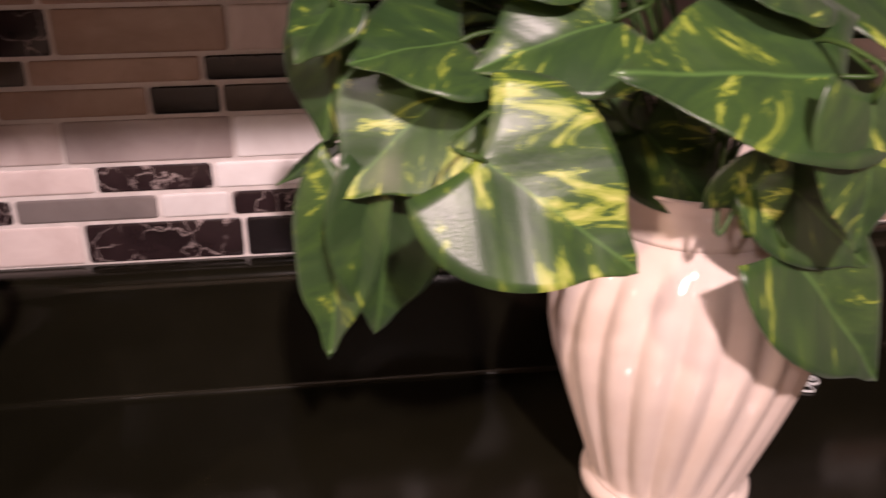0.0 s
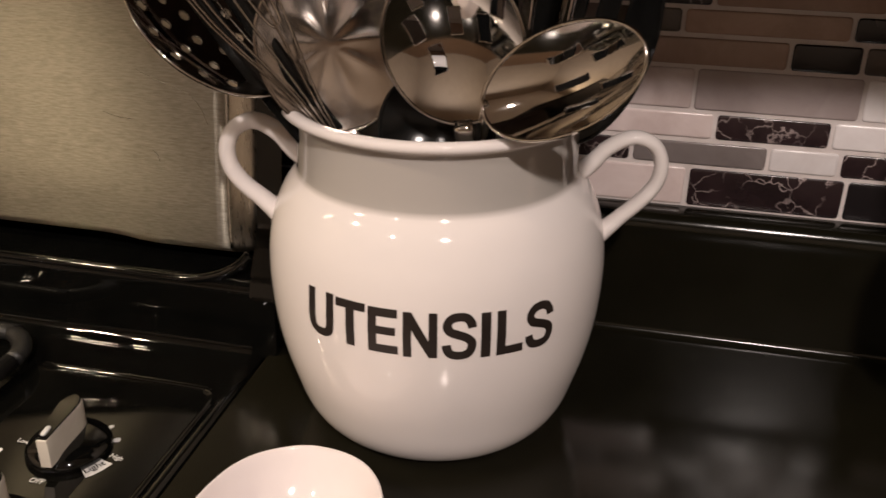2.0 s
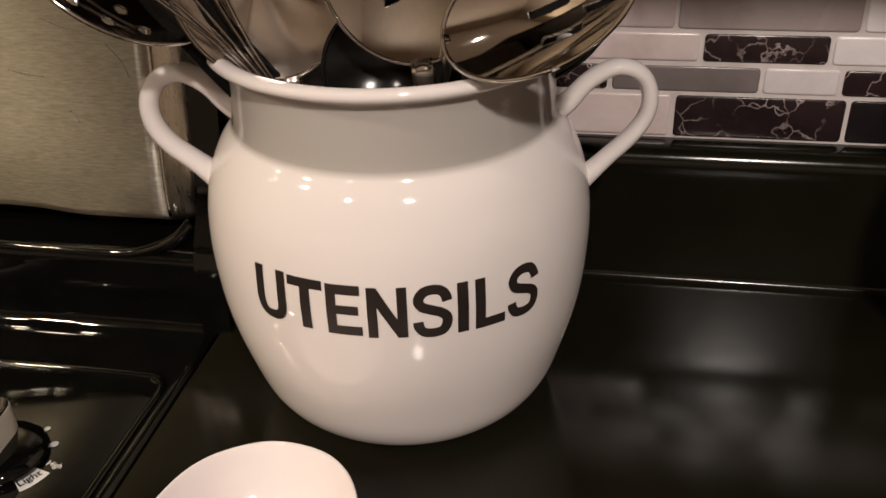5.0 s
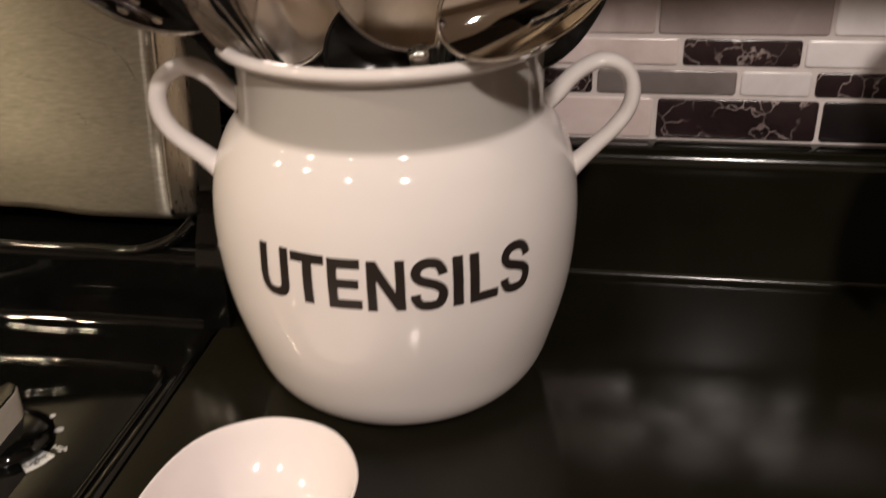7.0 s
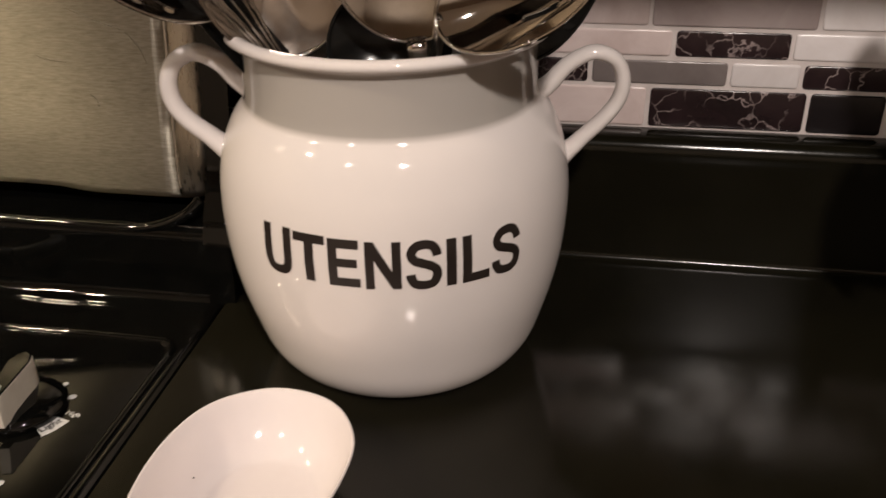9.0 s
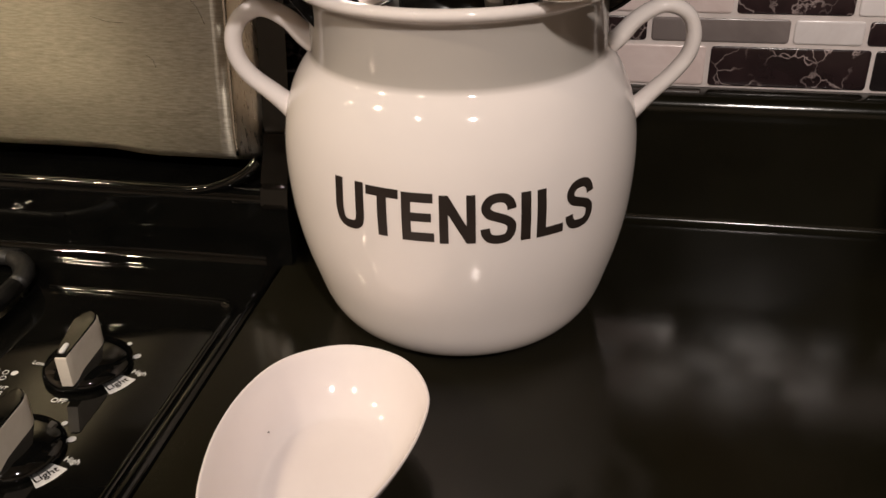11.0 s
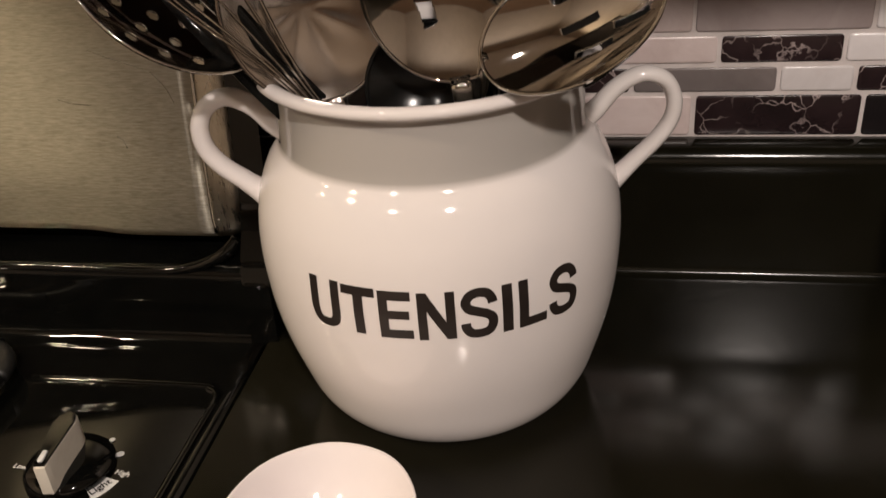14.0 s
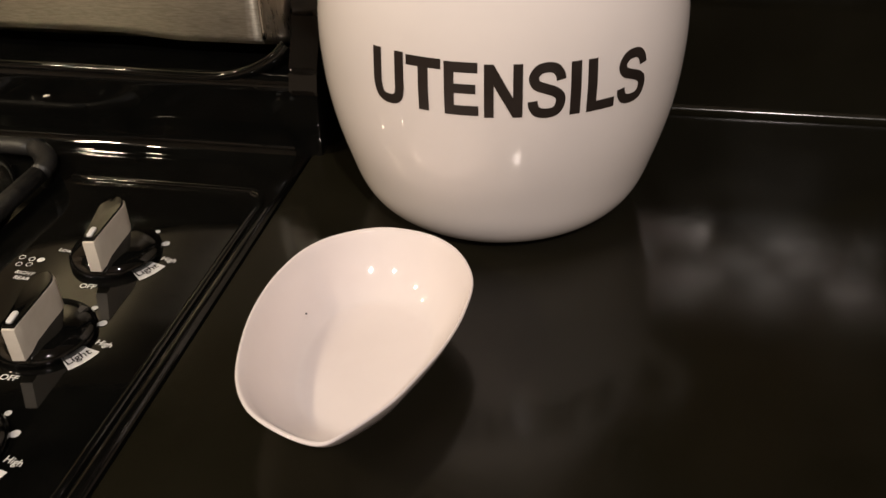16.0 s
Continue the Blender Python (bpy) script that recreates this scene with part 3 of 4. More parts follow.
def stroke(points, half, aspect):
    """A rounded stroke of even weight along a curve, as a strip of quads, in units of the letter's width and height."""
    line = smooth_line([(x * aspect, y, 0) for x, y in points], 6)
    edge = []
    for k, p in enumerate(line):
        d = (line[min(k + 1, len(line) - 1)] - line[max(k - 1, 0)]).normalized()
        n = Vector((-d.y, d.x, 0)) * half
        edge.append((((p + n).x / aspect, (p + n).y), ((p - n).x / aspect, (p - n).y)))
    return [[a[0], a[1], b[1], b[0]] for a, b in zip(edge, edge[1:])]


S_LINE = [(0.865, 0.675), (0.835, 0.775), (0.715, 0.880), (0.50, 0.912), (0.275, 0.872), (0.150, 0.740), (0.230, 0.615), (0.45, 0.545), (0.70, 0.475), (0.845, 0.375), (0.845, 0.235), (0.735, 0.120), (0.50, 0.087), (0.265, 0.120), (0.150, 0.225), (0.130, 0.325)]
GLYPHS = {
    "U": stroke([(0.14, 1.0), (0.14, 0.75), (0.14, 0.50), (0.145, 0.33), (0.20, 0.17), (0.34, 0.095), (0.50, 0.082), (0.66, 0.095), (0.80, 0.17), (0.855, 0.33), (0.86, 0.50), (0.86, 0.75), (0.86, 1.0)], 0.092, 0.66),
    "T": bar(0.0, 0.815, 1.0, 1.0) + bar(0.355, 0.0, 0.645, 0.815),
    "E": bar(0.0, 0.0, 0.29, 1.0) + bar(0.29, 0.81, 0.98, 1.0) + bar(0.29, 0.425, 0.92, 0.60) + bar(0.29, 0.0, 1.0, 0.19),
    "N": bar(0.0, 0.0, 0.25, 1.0) + bar(0.75, 0.0, 1.0, 1.0) + [[(0.25, 0.62), (0.25, 1.0), (0.75, 0.38), (0.75, 0.0)]],
    "S": stroke(S_LINE, 0.089, 0.69),
    "I": bar(0.0, 0.0, 1.0, 1.0),
    "L": bar(0.0, 0.0, 0.33, 1.0) + bar(0.33, 0.0, 1.0, 0.19),
}
# each stuck-on letter: its two sides in degrees round the pot, the height of its foot and of its top
LETTERS = (("U", -29.4, -19.2, 0.1026, 0.1316), ("T", -18.4, -8.2, 0.1026, 0.1310), ("E", -7.3, 2.0, 0.1022, 0.1304), ("N", 3.5, 13.7, 0.1014, 0.1297),
           ("S", 15.0, 25.4, 0.1002, 0.1298), ("I", 26.7, 29.7, 0.1003, 0.1287), ("L", 31.6, 40.3, 0.1000, 0.1284), ("S", 41.1, 51.6, 0.0988, 0.1285))
for glyph, a0, a1, z0, z1 in LETTERS:
    bm = bmesh.new()
    for quad in GLYPHS[glyph]:
        bm.faces.new([bm.verts.new((x, y, 0)) for x, y in quad])
    for k in range(1, 12):
        bmesh.ops.bisect_plane(bm, geom=list(bm.verts) + list(bm.edges) + list(bm.faces), plane_co=(k / 12, 0, 0), plane_no=(1, 0, 0))
    for k in range(1, 8):
        bmesh.ops.bisect_plane(bm, geom=list(bm.verts) + list(bm.edges) + list(bm.faces), plane_co=(0, k / 8, 0), plane_no=(0, 1, 0))
    bmesh.ops.remove_doubles(bm, verts=bm.verts, dist=0.002)
    for v in bm.verts:
        a = radians(a0 + (a1 - a0) * v.co.x - 90)
        z = z0 + (z1 - z0) * v.co.y
        r = radius_at(z) + 0.00035
        v.co = Vector((r * math.cos(a), r * math.sin(a), z))
    part("letter", bm, M_LETTER, crock, f"bold dark brown letter {glyph}")
LOOP_WEST = [(0.078, 0.1760), (0.0905, 0.1840), (0.1010, 0.1945), (0.1145, 0.2008), (0.127, 0.1960), (0.1335, 0.1845), (0.1328, 0.1710), (0.1258, 0.1595), (0.1145, 0.1495), (0.105, 0.1410), (0.096, 0.1330)]
LOOP_EAST = [(0.078, 0.1690), (0.0925, 0.1775), (0.1050, 0.1905), (0.1195, 0.1975), (0.1325, 0.1930), (0.1380, 0.1815), (0.1365, 0.1690), (0.1285, 0.1570), (0.1170, 0.1455), (0.1070, 0.1355), (0.097, 0.1270)]
for sgn, loop, weight in ((-1, LOOP_WEST, 1.08), (1, LOOP_EAST, 0.92)):
    u = Vector((math.cos(radians(9.5)), math.sin(radians(9.5)), 0)) * sgn
    path = [u * r + Vector((0, 0, z)) for r, z in loop]
    part("handle", tube(path, lambda s, weight=weight: weight * (0.0066 + 0.0052 * abs(2 * s - 1) ** 5), 18, 0.74, 8, side=(-u.y, u.x, 0)), M_GLAZE, crock, "white loop handle")

# ---- spoon rest ----
rest = thing("spoon_rest", (0, 0, 0), "blush white ceramic spoon rest lying on the black worktop", "spoon rest")
RIM = [(-0.1755, -0.2702), (-0.2015, -0.2672), (-0.2243, -0.2775), (-0.2384, -0.2934), (-0.2460, -0.3179), (-0.2476, -0.3446), (-0.2445, -0.3702), (-0.2372, -0.3960), (-0.2249, -0.4140), (-0.2070, -0.4245), (-0.1895, -0.4285),
       (-0.1800, -0.4215), (-0.1653, -0.4008), (-0.1568, -0.3816), (-0.1490, -0.3590), (-0.1445, -0.3340), (-0.1452, -0.3070), (-0.1570, -0.2835)]
rim = smooth_line(RIM[-2:] + RIM + RIM[:2], 5)[10:-6]
bm = bmesh.new()
mid = Vector((-0.194, -0.338, 0))
levels = [(0.99, 0.0335), (1.0, 0.0350), (0.987, 0.0358), (0.968, 0.0345), (0.92, 0.0282), (0.84, 0.0195), (0.75, 0.0122), (0.68, 0.0080), (0.635, 0.0060), (0.61, 0.0051), (0.585, 0.0047), (0.55, 0.0046), (0.30, 0.0046), (0.0, 0.0046)]
under = [(0.99, 0.0335), (0.935, 0.0275), (0.81, 0.0165), (0.69, 0.007), (0.60, 0.002), (0.56, 0.0), (0.50, 0.0), (0.0, 0.001)]


def bowl_rings(rows):
    out = []
    for s, z in rows:
        ring = []
        for i, p in enumerate(rim):
            # the blunt pouring end near the edge sits lower
            low = max(0.0, min(1.0, (-0.36 - p.y) / 0.07)) * 0.15
            q = mid.lerp(Vector((p.x, p.y, 0)), s)
            ring.append(bm.verts.new((q.x, q.y, z * (1 - 0.16 * low * max(0, (s - 0.6) / 0.4)))))
        out.append(ring)
    return out


up_rings = bowl_rings(levels)
dn_rings = bowl_rings(under)
N = len(rim)
for rows in (up_rings, dn_rings):
    for a, b in zip(rows, rows[1:]):
        for i in range(N):
            bm.faces.new((a[i], a[(i + 1) % N], b[(i + 1) % N], b[i]))
bmesh.ops.remove_doubles(bm, verts=bm.verts, dist=0.00005)
part("bowl", bm, M_PINK, rest)
speck = bmesh.new()
bmesh.ops.create_icosphere(speck, subdivisions=1, radius=0.0006)
ob = part("speck", speck, M_INK, rest, "tiny dark speck in the glaze")
ob.location = (-0.2270, -0.3310, 0.0215)

# ---- curled wire on the worktop ----
pts = []
for k in range(26):
    a = 0.42 * k
    r = 0.0015 + 0.0075 * k / 26
    pts.append((0.5405 + r * math.cos(a), -0.066 + r * math.sin(a), 0.0012))
pts += [(0.535, -0.080, 0.0012), (0.522, -0.076, 0.0012), (0.510, -0.068, 0.0012), (0.502, -0.074, 0.0012), (0.498, -0.083, 0.0012), (0.503, -0.086, 0.0012)]
wire = part("curled_wire", tube(pts, 0.0011, 8, 1.0, 3), M_WHITE_PRINT)
tagged(wire, "thin white curled wire lying behind the vase", "wire")

# ---- kitchen tools standing in the crock ----
def head_mesh(a, b, depth, hole=None, n=56, power=2.0, thick=0.0012):
    """A spoon head in x (width b), y (length a), dished by depth towards -z, with faces left out where hole(x, y) says so."""
    bm = bmesh.new()
    verts = {}
    for i in range(n + 1):
        for j in range(n + 1):
            u, v = 2 * i / n - 1, 2 * j / n - 1
            # square grid mapped on a disc
            x = u * math.sqrt(max(0, 1 - v * v / 2))
            y = v * math.sqrt(max(0, 1 - u * u / 2))
            r2 = x * x + y * y
            z = -depth * (1 - r2 ** (power / 2))
            verts[i, j] = bm.verts.new((x * b, y * a, z))
    for i in range(n):
        for j in range(n):
            q = [verts[i, j], verts[i + 1, j], verts[i + 1, j + 1], verts[i, j + 1]]
            c = sum((v.co for v in q), Vector()) / 4
            if hole and hole(c.x / b, c.y / a):
                continue
            bm.faces.new(q)
    bmesh.ops.delete(bm, geom=[v for v in bm.verts if not v.link_faces], context="VERTS")
    bmesh.ops.solidify(bm, geom=list(bm.faces), thickness=thick)
    return bm


def placed(centre, axis, normal):
    y = Vector(axis).normalized()
    z = Vector(normal)
    z = (z - y * z.dot(y)).normalized()
    x = y.cross(z)
    m = Matrix((x, y, z)).transposed().to_4x4()
    m.translation = Vector(centre)
    return m


def tool(name, label, category, centre, axis, normal, head, a, foot, material, handle_material=None, r=0.004, flat=0.45, bend=0.0, rim=None, neck_at=1.25):
    """A tool with its head placed and a handle that runs from the head's lower end down into the crock."""
    t = thing(name, (0, 0, 0), label, category, "kitchen tools in the crock")
    m = placed(centre, axis, normal)
    h = part("head", head, material, t)
    h.matrix_local = m
    if rim:
        bb, aa = rim
        ring = tube([(bb * math.cos(2 * math.pi * k / 32), aa * math.sin(2 * math.pi * k / 32), 0.0002) for k in range(33)], 0.0011, 8, 1.0, 2)
        ob = part("rim", ring, material, t)
        ob.matrix_local = m
    start = m @ Vector((0, -a * 0.965, -0.0012))
    neck = m @ Vector((0, -a * neck_at, bend))
    foot = Vector(foot)
    pts = [start, neck, neck.lerp(foot, 0.4), foot]
    part("handle", tube(pts, lambda s: r * (1.15 - 0.25 * s), 10, flat, 8, side=m.to_3x3() @ Vector((1, 0, 0))), handle_material or material, t)
    return t


def in_slot(x, y, cx, cy, ang, half_len, half_w, curve=0.0):
    c, s = math.cos(ang), math.sin(ang)
    p, q = (x - cx) * c + (y - cy) * s, -(x - cx) * s + (y - cy) * c
    q -= curve * p * p
    return abs(p) < half_len and abs(q) < half_w


def slots_spoon(x, y):
    g = ((-0.52, 0.05, 0.08), (0.0, 0.02, 0.0), (0.50, 0.10, -0.08), (-0.28, 0.55, 0.06), (0.30, 0.56, -0.06))
    return any(in_slot(x, y, cx, cy, math.pi / 2 + t, 0.21, 0.06, 0.4) for cx, cy, t in g)


def slots_turner(x, y):
    g = ((-0.55, 0.15, 0.35, 0.5), (-0.28, -0.25, 0.2, 0.5), (0.02, 0.20, 0.0, 0.0), (0.42, 0.10, 0.0, 0.0), (0.66, 0.42, -0.3, -0.4), (-0.12, 0.66, 0.1, 0.3), (0.30, 0.66, 0.0, 0.0), (-0.50, 0.58, 0.3, 0.4))
    return any(in_slot(x, y, cx, cy, math.pi / 2 + t, 0.17, 0.09, k) for cx, cy, t, k in g)


def round_holes(x, y):
    for ring, n in ((0.80, 16), (0.56, 11), (0.30, 6)):
        for k in range(n):
            t = 2 * math.pi * (k + 0.5 * (n % 2)) / n
            if (x - ring * math.cos(t)) ** 2 + (y - ring * math.sin(t)) ** 2 < 0.0031:
                return True
    return False


tool("slotted_spoon", "polished steel slotted spoon leaning out of the crock", "spoon", (-0.0725, -0.2360, 0.2570), (0.080, -0.022, 0.044), (0.12, -0.84, 0.50),
     head_mesh(0.0465, 0.0265, 0.012, slots_spoon, 150), 0.0465, (-0.16, -0.13, 0.03), M_STEEL, rim=(0.0265, 0.0465), neck_at=1.12, bend=-0.010)
tool("slotted_skimmer", "polished steel round skimmer with short slots standing in the crock", "skimmer", (-0.1300, -0.2200, 0.2670), (-0.10, -0.20, 1.0), (0.05, -0.95, 0.10),
     head_mesh(0.0450, 0.0370, 0.013, slots_turner, 150), 0.0450, (-0.13, -0.13, 0.02), M_STEEL, r=0.005, rim=(0.0370, 0.0450), bend=0.004)


def facets(bm):
    for v in bm.verts:
        t = math.atan2(v.co.y, v.co.x)
        rr = min(1.0, math.hypot(v.co.x, v.co.y) / 0.04)
        v.co.z += 0.0009 * rr * (1 - rr) * 4 * abs(math.sin(4.5 * t))
    return bm


tool("serving_ladle", "large steel ladle with a brushed bowl standing in the crock", "ladle", (-0.2020, -0.2080, 0.2560), (-0.20, -0.15, 1.0), (0.25, -0.95, 0.15),
     facets(head_mesh(0.048, 0.039, 0.014, None, 48)), 0.048, (-0.16, -0.14, 0.02), M_LADLE, r=0.005, rim=(0.039, 0.048))
tool("perforated_skimmer", "steel skimmer with rows of round holes leaning out of the crock", "skimmer", (-0.2710, -0.1970, 0.2710), (-0.72, -0.06, 0.62), (0.55, -0.45, 0.70),
     head_mesh(0.056, 0.046, 0.015, round_holes, 150), 0.056, (-0.17, -0.17, 0.04), M_STEEL, r=0.0035, rim=(0.046, 0.056))
tool("nylon_ladle", "glossy black nylon ladle low in the crock", "ladle", (-0.1420, -0.2060, 0.2180), (-0.05, 0.30, 0.9), (-0.05, -0.85, 0.45),
     head_mesh(0.032, 0.033, 0.014, None, 40, thick=0.002), 0.032, (-0.14, -0.15, 0.05), M_NYLON, r=0.006, rim=(0.033, 0.032))
tool("nylon_spoon", "large glossy black nylon spoon leaning towards the wall", "spoon", (-0.066, -0.165, 0.266), (0.20, -0.05, 1.0), (0.15, -0.95, 0.1),
     head_mesh(0.068, 0.0375, 0.012, lambda x, y: any(in_slot(x, y, c, 0.1, math.pi / 2, 0.34, 0.055) for c in (-0.45, 0.0, 0.45)), 56, thick=0.0025), 0.068, (-0.11, -0.13, 0.03), M_NYLON, r=0.006, rim=(0.0375, 0.068))
tool("nylon_turner", "black nylon spatula behind the steel skimmers", "spatula", (-0.105, -0.152, 0.275), (0.02, -0.02, 1.0), (0.05, -0.95, 0.1),
     head_mesh(0.055, 0.032, 0.003, lambda x, y: any(in_slot(x, y, c, 0.1, math.pi / 2, 0.42, 0.07) for c in (-0.4, 0.0, 0.4)), 48, thick=0.002), 0.055, (-0.13, -0.11, 0.03), M_NYLON, r=0.006)
# upright steel handle strips, hooks outwards
for x, y, lean in ((-0.098, -0.186, 0.02), (-0.078, -0.202, 0.03)):
    strip = thing("steel_server", (0, 0, 0), "narrow steel serving tool standing upright in the crock", "server", "kitchen tools in the crock")
    part("shank", tube([(x - lean, y + 0.07, 0.03), (x - lean * 0.4, y + 0.03, 0.16), (x, y, 0.26), (x + lean * 0.6, y - 0.02, 0.36)], 0.0045, 10, 0.4, 6), M_STEEL, strip)

# whisk: wire loops gathered in a steel grip
whisk = thing("whisk", (0, 0, 0), "steel wire whisk leaning out of the crock", "whisk", "kitchen tools in the crock")
WA = Vector((-0.52, -0.12, 0.85)).normalized()
W0 = Vector((-0.196, -0.207, 0.200))
part("grip", tube([W0 - WA * 0.15 + Vector((0.02, 0.03, 0)), W0 - WA * 0.06 + Vector((0.004, 0.006, 0)), W0 + WA * 0.005], lambda s: 0.0055 - 0.002 * s, 12, 1.0, 6), M_STEEL, whisk)
side = WA.orthogonal().normalized()
for k in range(5):
    s = side.copy()
    s.rotate(Matrix.Rotation(math.pi * k / 5, 3, WA))
    loop = [W0 + s * 0.0022, W0 + WA * 0.04 + s * 0.007, W0 + WA * 0.10 + s * 0.021, W0 + WA * 0.145 + s * 0.020, W0 + WA * 0.165,
            W0 + WA * 0.145 - s * 0.020, W0 + WA * 0.10 - s * 0.021, W0 + WA * 0.04 - s * 0.007, W0 - s * 0.0022]
    part("wire", tube(loop, 0.0008, 8, 1.0, 8), M_STEEL, whisk)

# black tongs lying beside the whisk: two flat arms, and a bent wire loop at the end
tongs = thing("tongs", (0, 0, 0), "black tongs with flat arms leaning out of the crock", "tongs", "kitchen tools in the crock")
for off, reach in ((Vector((-0.022, 0.006, -0.008)), 0.17), (Vector((-0.006, 0.004, 0.004)), 0.15)):
    p = W0 + off
    part("arm", tube([p - WA * 0.12 + Vector((0.03, 0.045, 0)), p - WA * 0.02 + Vector((0.006, 0.008, 0)), p + WA * 0.06, p + WA * reach], lambda k: 0.0042 + 0.0030 * k, 12, 0.35, 8, side=(0.85, 0, 0.52)), M_NYLON, tongs)
p = W0 + Vector((0.012, -0.004, 0.004))
across = WA.cross(Vector((0, -1, 0))).normalized()
part("wire_loop", tube([p + WA * 0.17 + across * 0.007, p + WA * 0.11 + across * 0.006, p + WA * 0.085 + across * 0.004, p + WA * 0.080, p + WA * 0.085 - across * 0.004, p + WA * 0.11 - across * 0.006, p + WA * 0.17 - across * 0.007], 0.0010, 8, 1.0, 8), M_STEEL, tongs, "thin bent steel wire loop")

# ---- vase with an artificial pothos ----
VX, VY = 0.388, -0.165
FL = 22
vase_profile = [(0.044, 0.0), (0.050, 0.001), (0.0535, 0.005), (0.0535, 0.010), (0.050, 0.0155), (0.0485, 0.019), (0.0505, 0.026), (0.0565, 0.045), (0.063, 0.065), (0.069, 0.085), (0.0745, 0.105), (0.0780, 0.125), (0.0787, 0.14),
                (0.0765, 0.156), (0.0705, 0.170), (0.062, 0.182), (0.055, 0.190), (0.0515, 0.198), (0.052, 0.208), (0.056, 0.216), (0.0575, 0.2175), (0.0560, 0.2185), (0.053, 0.216), (0.048, 0.205), (0.048, 0.19), (0.0, 0.185)]


def flute(a, z):
    k = max(0.0, min(1.0, (z - 0.016) / 0.012)) * max(0.0, min(1.0, (0.19 - z) / 0.03))
    s = 0.5 + 0.5 * math.cos(FL * (a - 1.4 * z))
    return 1 + 0.06 * k * (s ** 0.6 - 0.6)


vase = thing("vase", (VX, VY, 0), "cream pearl-glazed vase with slightly slanted fluting on the black worktop", "vase")
fine = []
for (r0, z0), (r1, z1) in zip(vase_profile, vase_profile[1:]):
    fine += [(r0 + (r1 - r0) * k / 3, z0 + (z1 - z0) * k / 3) for k in range(3)]
fine.append(vase_profile[-1])
part("foot", lathe(fine[:13], 96), M_PEARL, vase, "plain round foot")
part("body", lathe(fine[12:49], FL * 12, flute), M_PEARL, vase, "slanted fluting")
part("neck", lathe(fine[48:], 96), M_PEARL, vase, "plain flared neck")

plant = thing("pothos_plant", (VX, VY, 0), "artificial pothos with heart-shaped green and yellow leaves in the cream vase", "plant")
rnd = random.Random(7)


def leaf(base, tip, width, face, fold=0.12, droop=0.12, roll=0.0, wavy=0.012):
    """A heart-shaped leaf from its stalk to its tip; face: roughly where its upper side looks."""
    base, tip = Vector(base), Vector(tip)
    length = (tip - base).length
    y = (tip - base) / length
    z = Vector(face)
    z = (z - y * z.dot(y)).normalized()
    if roll:
        z.rotate(Matrix.Rotation(radians(roll), 3, y))
    x = y.cross(z)
    m = Matrix((x, y, z)).transposed().to_4x4() @ Matrix.Diagonal((length, length, length, 1))
    m.translation = base - Vector((VX, VY, 0))
    bm = bmesh.new()
    U, V = 14, 18
    ph = rnd.uniform(0, 6)
    k = width / length
    rows = []
    for j in range(V + 1):
        v = j / V
        w = 0.5 * math.sin(math.pi * ((v + 0.10) / 1.10) ** 0.62) ** 0.85 * (1 - 0.28 * math.exp(-((v - 0.86) / 0.12) ** 2)) if v < 1 else 0.0
        row = []
        for i in range(U + 1):
            u = 2 * i / U - 1
            px = u * w * k * 1.04
            py = v - 0.17 * abs(u) ** 1.4 * (1 - v) ** 3
            pz = fold * abs(px) * 1.2 - droop * (v - 0.25) ** 2 - 0.35 * fold * px * px * 4 + wavy * math.sin(5 * v + ph + 2.5 * u) * abs(u) + 0.008 * math.sin(14 * (v - 0.8 * abs(px)) + ph)
            row.append(bm.verts.new((px, py, pz)))
        rows.append(row)
    for a, b in zip(rows, rows[1:]):
        for i in range(U):
            bm.faces.new((a[i], a[i + 1], b[i + 1], b[i]))
    bmesh.ops.remove_doubles(bm, verts=bm.verts, dist=0.0005)
    bmesh.ops.solidify(bm, geom=list(bm.faces), thickness=0.0006 / length)
    ob = part("leaf", bm, M_LEAF, plant)
    ob.matrix_local = m
    # stalk from the mouth of the vase
    q = Vector((VX + rnd.uniform(-0.02, 0.02), VY + rnd.uniform(-0.02, 0.02), 0.195))
    mid = q.lerp(base, 0.5) + Vector((0, 0, 0.05)) + (base - q) * 0.05
    off = Vector((VX, VY, 0))
    part("stalk", tube([q - off, mid - off, base - off - y * 0.012 + z * 0.004, base - off + y * 0.004], 0.0013, 6, 1.0, 5), M_STEM, plant)


leaf((0.2470, -0.272, 0.2670), (0.3145, -0.292, 0.2195), 0.090, (0.05, -0.85, 0.5), 0.12, 0.10)
leaf((0.252, -0.210, 0.288), (0.1885, -0.236, 0.240), 0.100, (-0.25, -0.85, 0.45), 0.16, 0.22)
leaf((0.196, -0.215, 0.236), (0.1755, -0.217, 0.140), 0.050, (-0.5, -0.8, 0.15), 0.35, 0.16)
leaf((0.214, -0.220, 0.238), (0.2045, -0.226, 0.156), 0.060, (0.1, -0.95, 0.1), 0.35, 0.16)
leaf((0.232, -0.210, 0.238), (0.2240, -0.212, 0.166), 0.058, (0.3, -0.9, 0.1), 0.15, 0.16)
leaf((0.4130, -0.252, 0.2890), (0.300, -0.280, 0.3030), 0.088, (0.0, -0.72, 0.68), 0.10, 0.05)
leaf((0.318, -0.225, 0.312), (0.250, -0.238, 0.297), 0.072, (0.05, -0.7, 0.7), 0.20, 0.15)
leaf((0.250, -0.215, 0.302), (0.197, -0.235, 0.302), 0.072, (-0.1, -0.55, 0.8), 0.14, 0.18)
leaf((0.193, -0.215, 0.322), (0.1715, -0.222, 0.297), 0.040, (-0.55, -0.7, 0.4), 0.1, 0.2)
leaf((0.196, -0.190, 0.304), (0.181, -0.200, 0.252), 0.055, (-0.4, -0.9, 0.2), 0.1, 0.2)
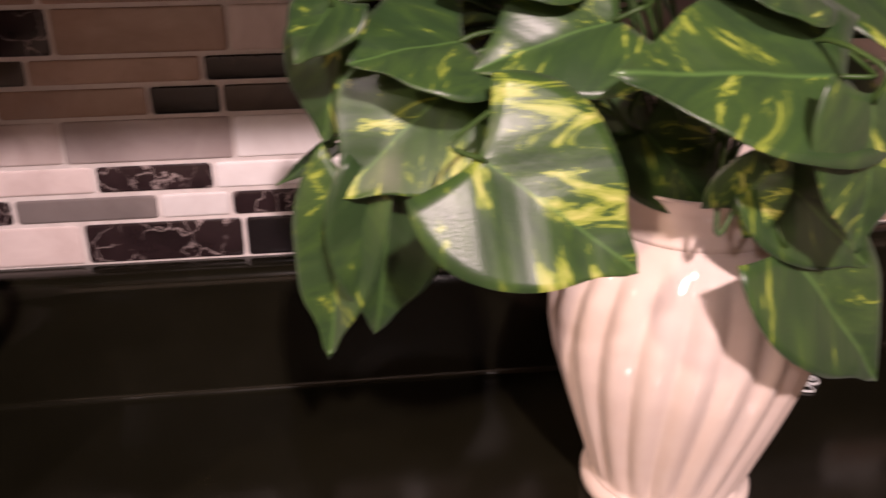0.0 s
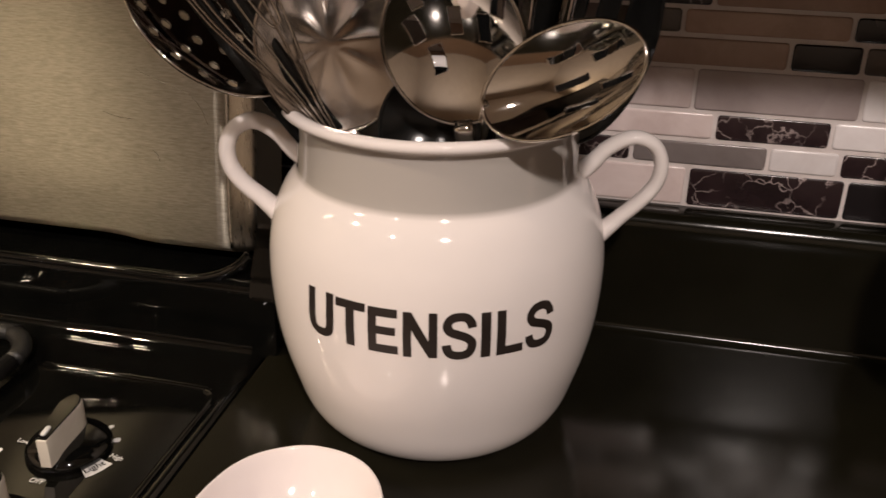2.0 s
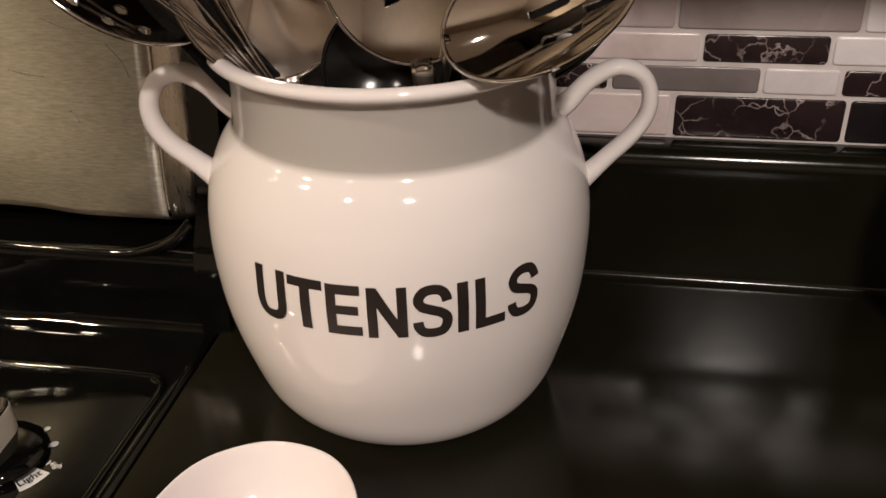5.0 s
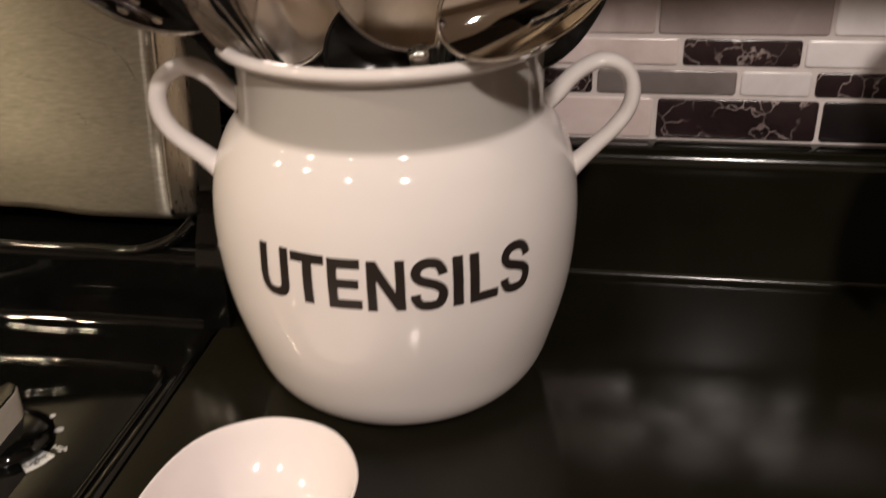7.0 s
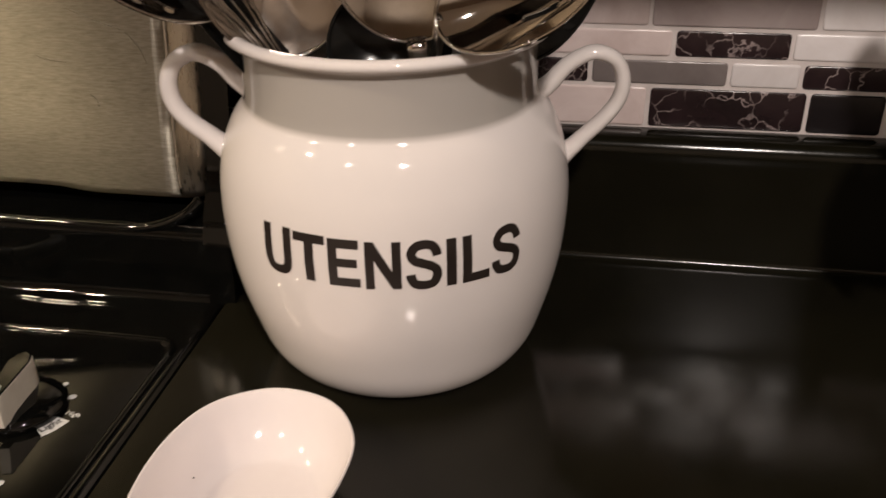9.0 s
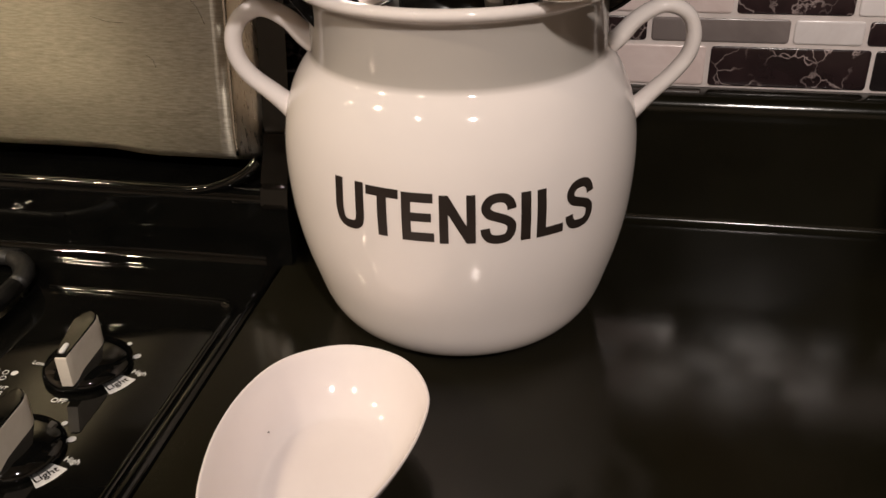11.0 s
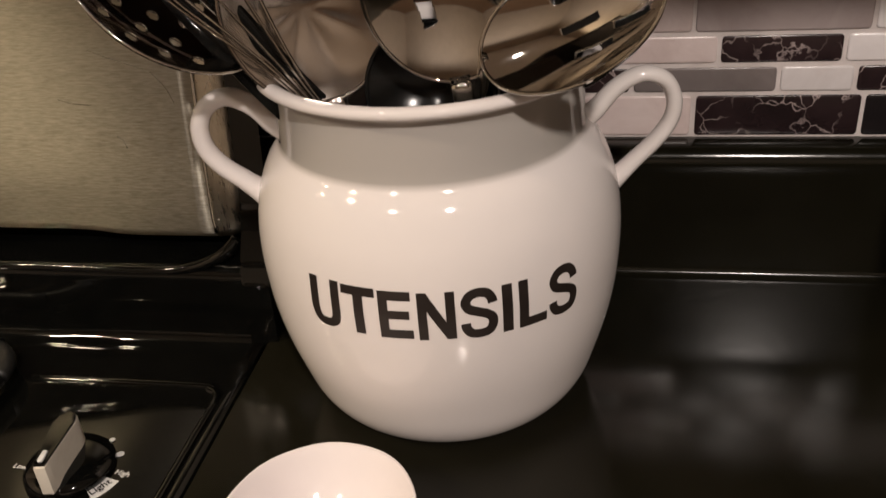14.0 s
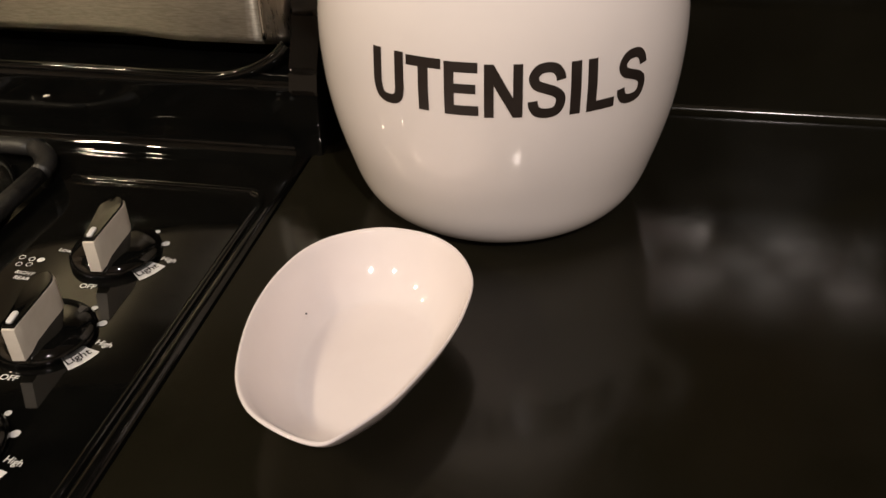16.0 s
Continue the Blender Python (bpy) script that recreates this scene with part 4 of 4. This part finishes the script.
leaf((0.188, -0.150, 0.236), (0.1555, -0.152, 0.2125), 0.011, (-0.3, -0.9, -0.3), 0.5, 0.1)
leaf((0.412, -0.276, 0.288), (0.420, -0.284, 0.216), 0.066, (0.30, -0.9, 0.35), 0.08, 0.2)
leaf((0.398, -0.252, 0.208), (0.464, -0.256, 0.128), 0.078, (0.30, -0.85, 0.3), 0.18, 0.12)
leaf((0.372, -0.246, 0.226), (0.3955, -0.252, 0.263), 0.034, (-0.2, -0.9, 0.2), 0.35, 0.1)
leaf((0.392, -0.245, 0.242), (0.448, -0.250, 0.192), 0.060, (0.2, -0.95, 0.2), 0.16, 0.12)
leaf((0.345, -0.190, 0.250), (0.385, -0.205, 0.203), 0.060, (0.1, -0.8, 0.4), 0.1, 0.1)
leaf((0.310, -0.180, 0.262), (0.340, -0.195, 0.215), 0.060, (0.1, -0.9, -0.2), 0.1, 0.1)
leaf((0.395, -0.22, 0.330), (0.345, -0.25, 0.335), 0.07, (0.0, -0.6, 0.8), 0.1, 0.15)
leaf((0.290, -0.20, 0.340), (0.240, -0.22, 0.335), 0.07, (-0.1, -0.6, 0.8), 0.1, 0.15)
leaf((0.450, -0.18, 0.320), (0.520, -0.21, 0.280), 0.09, (0.4, -0.6, 0.7), 0.12, 0.15)
leaf((0.450, -0.14, 0.270), (0.530, -0.15, 0.205), 0.09, (0.5, -0.6, 0.5), 0.12, 0.15)
# the rest of the crown, behind and above
for k in range(16):
    a = rnd.uniform(-0.2, 3.4)
    r = rnd.uniform(0.03, 0.10)
    b = Vector((VX + r * math.cos(a), VY + 0.02 + 0.6 * r * math.sin(a) * 0.8, rnd.uniform(0.25, 0.37)))
    d = Vector((math.cos(a), 0.55 * math.sin(a), rnd.uniform(-0.7, 0.2))).normalized() * rnd.uniform(0.06, 0.085)
    e = b + d
    e.y = min(e.y, -0.045)
    leaf(b, e, rnd.uniform(0.055, 0.08), (0.4 * math.cos(a), -0.3 + 0.3 * math.sin(a), 0.9), rnd.uniform(0.08, 0.2), rnd.uniform(0.1, 0.25))

# ---- mosaic backsplash ----
splash = part("backsplash", box((-1.06, -0.0012, 0.1028), (1.30, 0.0055, 0.60)), M_GROUT, smooth=False)
tagged(splash, "mosaic backsplash of long stone-print tiles with white joints", "backsplash", kind="structure")
KINDS = {"w": T_WHITE, "p": T_PINK, "b": T_BEIGE, "t": T_TAUPE, "g": T_GREY, "d": T_DARKGREY, "k": T_BLACK, "m": T_MARBLE}
tile_meshes = {}


def tile_mesh(w, h, kind):
    key = (round(w, 3), round(h, 3), kind)
    if key not in tile_meshes:
        bm = bmesh.new()
        rings = []
        for inset, y in ((0.0, 0.0), (0.0, -0.0006), (0.0004, -0.0010), (0.0016, -0.0012)):
            rings.append([bm.verts.new((px, y, pz)) for px, pz in rounded_rect(-w / 2 + inset, -h / 2 + inset, w / 2 - inset, h / 2 - inset, 0.0026 - inset * 0.8, 3)])
        n = len(rings[0])
        for a, b in zip(rings, rings[1:]):
            for i in range(n):
                bm.faces.new((a[i], a[(i + 1) % n], b[(i + 1) % n], b[i]))
        bm.faces.new(rings[-1])
        tile_meshes[key] = mesh_from("tile", bm, KINDS[kind])
    return tile_meshes[key]


# rows from the bottom up: lower and upper edge, then the known run of tiles (kind, left, right)
ROWS = [
    (0.1045, 0.1340, [("p", -0.104, 0.0035), ("m", 0.007, 0.117), ("k", 0.120, 0.171), ("w", 0.174, 0.284)]),
    (0.1372, 0.1545, [("m", -0.150, -0.040), ("g", -0.0365, 0.0595), ("w", 0.0625, 0.1095), ("m", 0.1125, 0.2225)]),
    (0.1582, 0.1768, [("p", -0.092, 0.0185), ("m", 0.0215, 0.1000), ("w", 0.103, 0.213)]),
    (0.1800, 0.2100, [("p", -0.109, 0.001), ("t", 0.0035, 0.1160), ("w", 0.119, 0.229)]),
    (0.2130, 0.2320, [("d", -0.078, -0.0375), ("b", -0.0345, 0.0625), ("k", 0.0655, 0.1110), ("d", 0.114, 0.224)]),
    (0.2355, 0.2520, [("b", -0.010, 0.1005), ("k", 0.1035, 0.2145)]),
    (0.2552, 0.2850, [("m", -0.105, 0.0065), ("b", 0.0095, 0.120), ("p", 0.123, 0.173), ("k", 0.176, 0.226)]),
    (0.2882, 0.3060, []), (0.3092, 0.3270, []), (0.3302, 0.3600, []), (0.3632, 0.3810, []), (0.3842, 0.4010, []), (0.4042, 0.4340, []), (0.4372, 0.4550, []),
]
trnd = random.Random(3)
GAP = 0.003
for z0, z1, known in ROWS:
    run = list(known) or [("b", 0.0 + trnd.uniform(-0.04, 0.04), 0.11)]
    x = run[0][1]
    while x > -1.0:
        w = trnd.choice((0.046, 0.08, 0.11, 0.11))
        run.insert(0, (trnd.choice("wpbtgdkm"), x - GAP - w, x - GAP))
        x -= GAP + w
    x = run[-1][2]
    while x < 1.15:
        w = trnd.choice((0.046, 0.08, 0.11, 0.11))
        run.append((trnd.choice("wpbtgdkm"), x + GAP, x + GAP + w))
        x += GAP + w
    for kind, a, b in run:
        ob = new("tile", tile_mesh(b - a, z1 - z0, kind))
        ob.parent = splash
        ob.location = ((a + b) / 2, -0.0012, (z0 + z1) / 2)
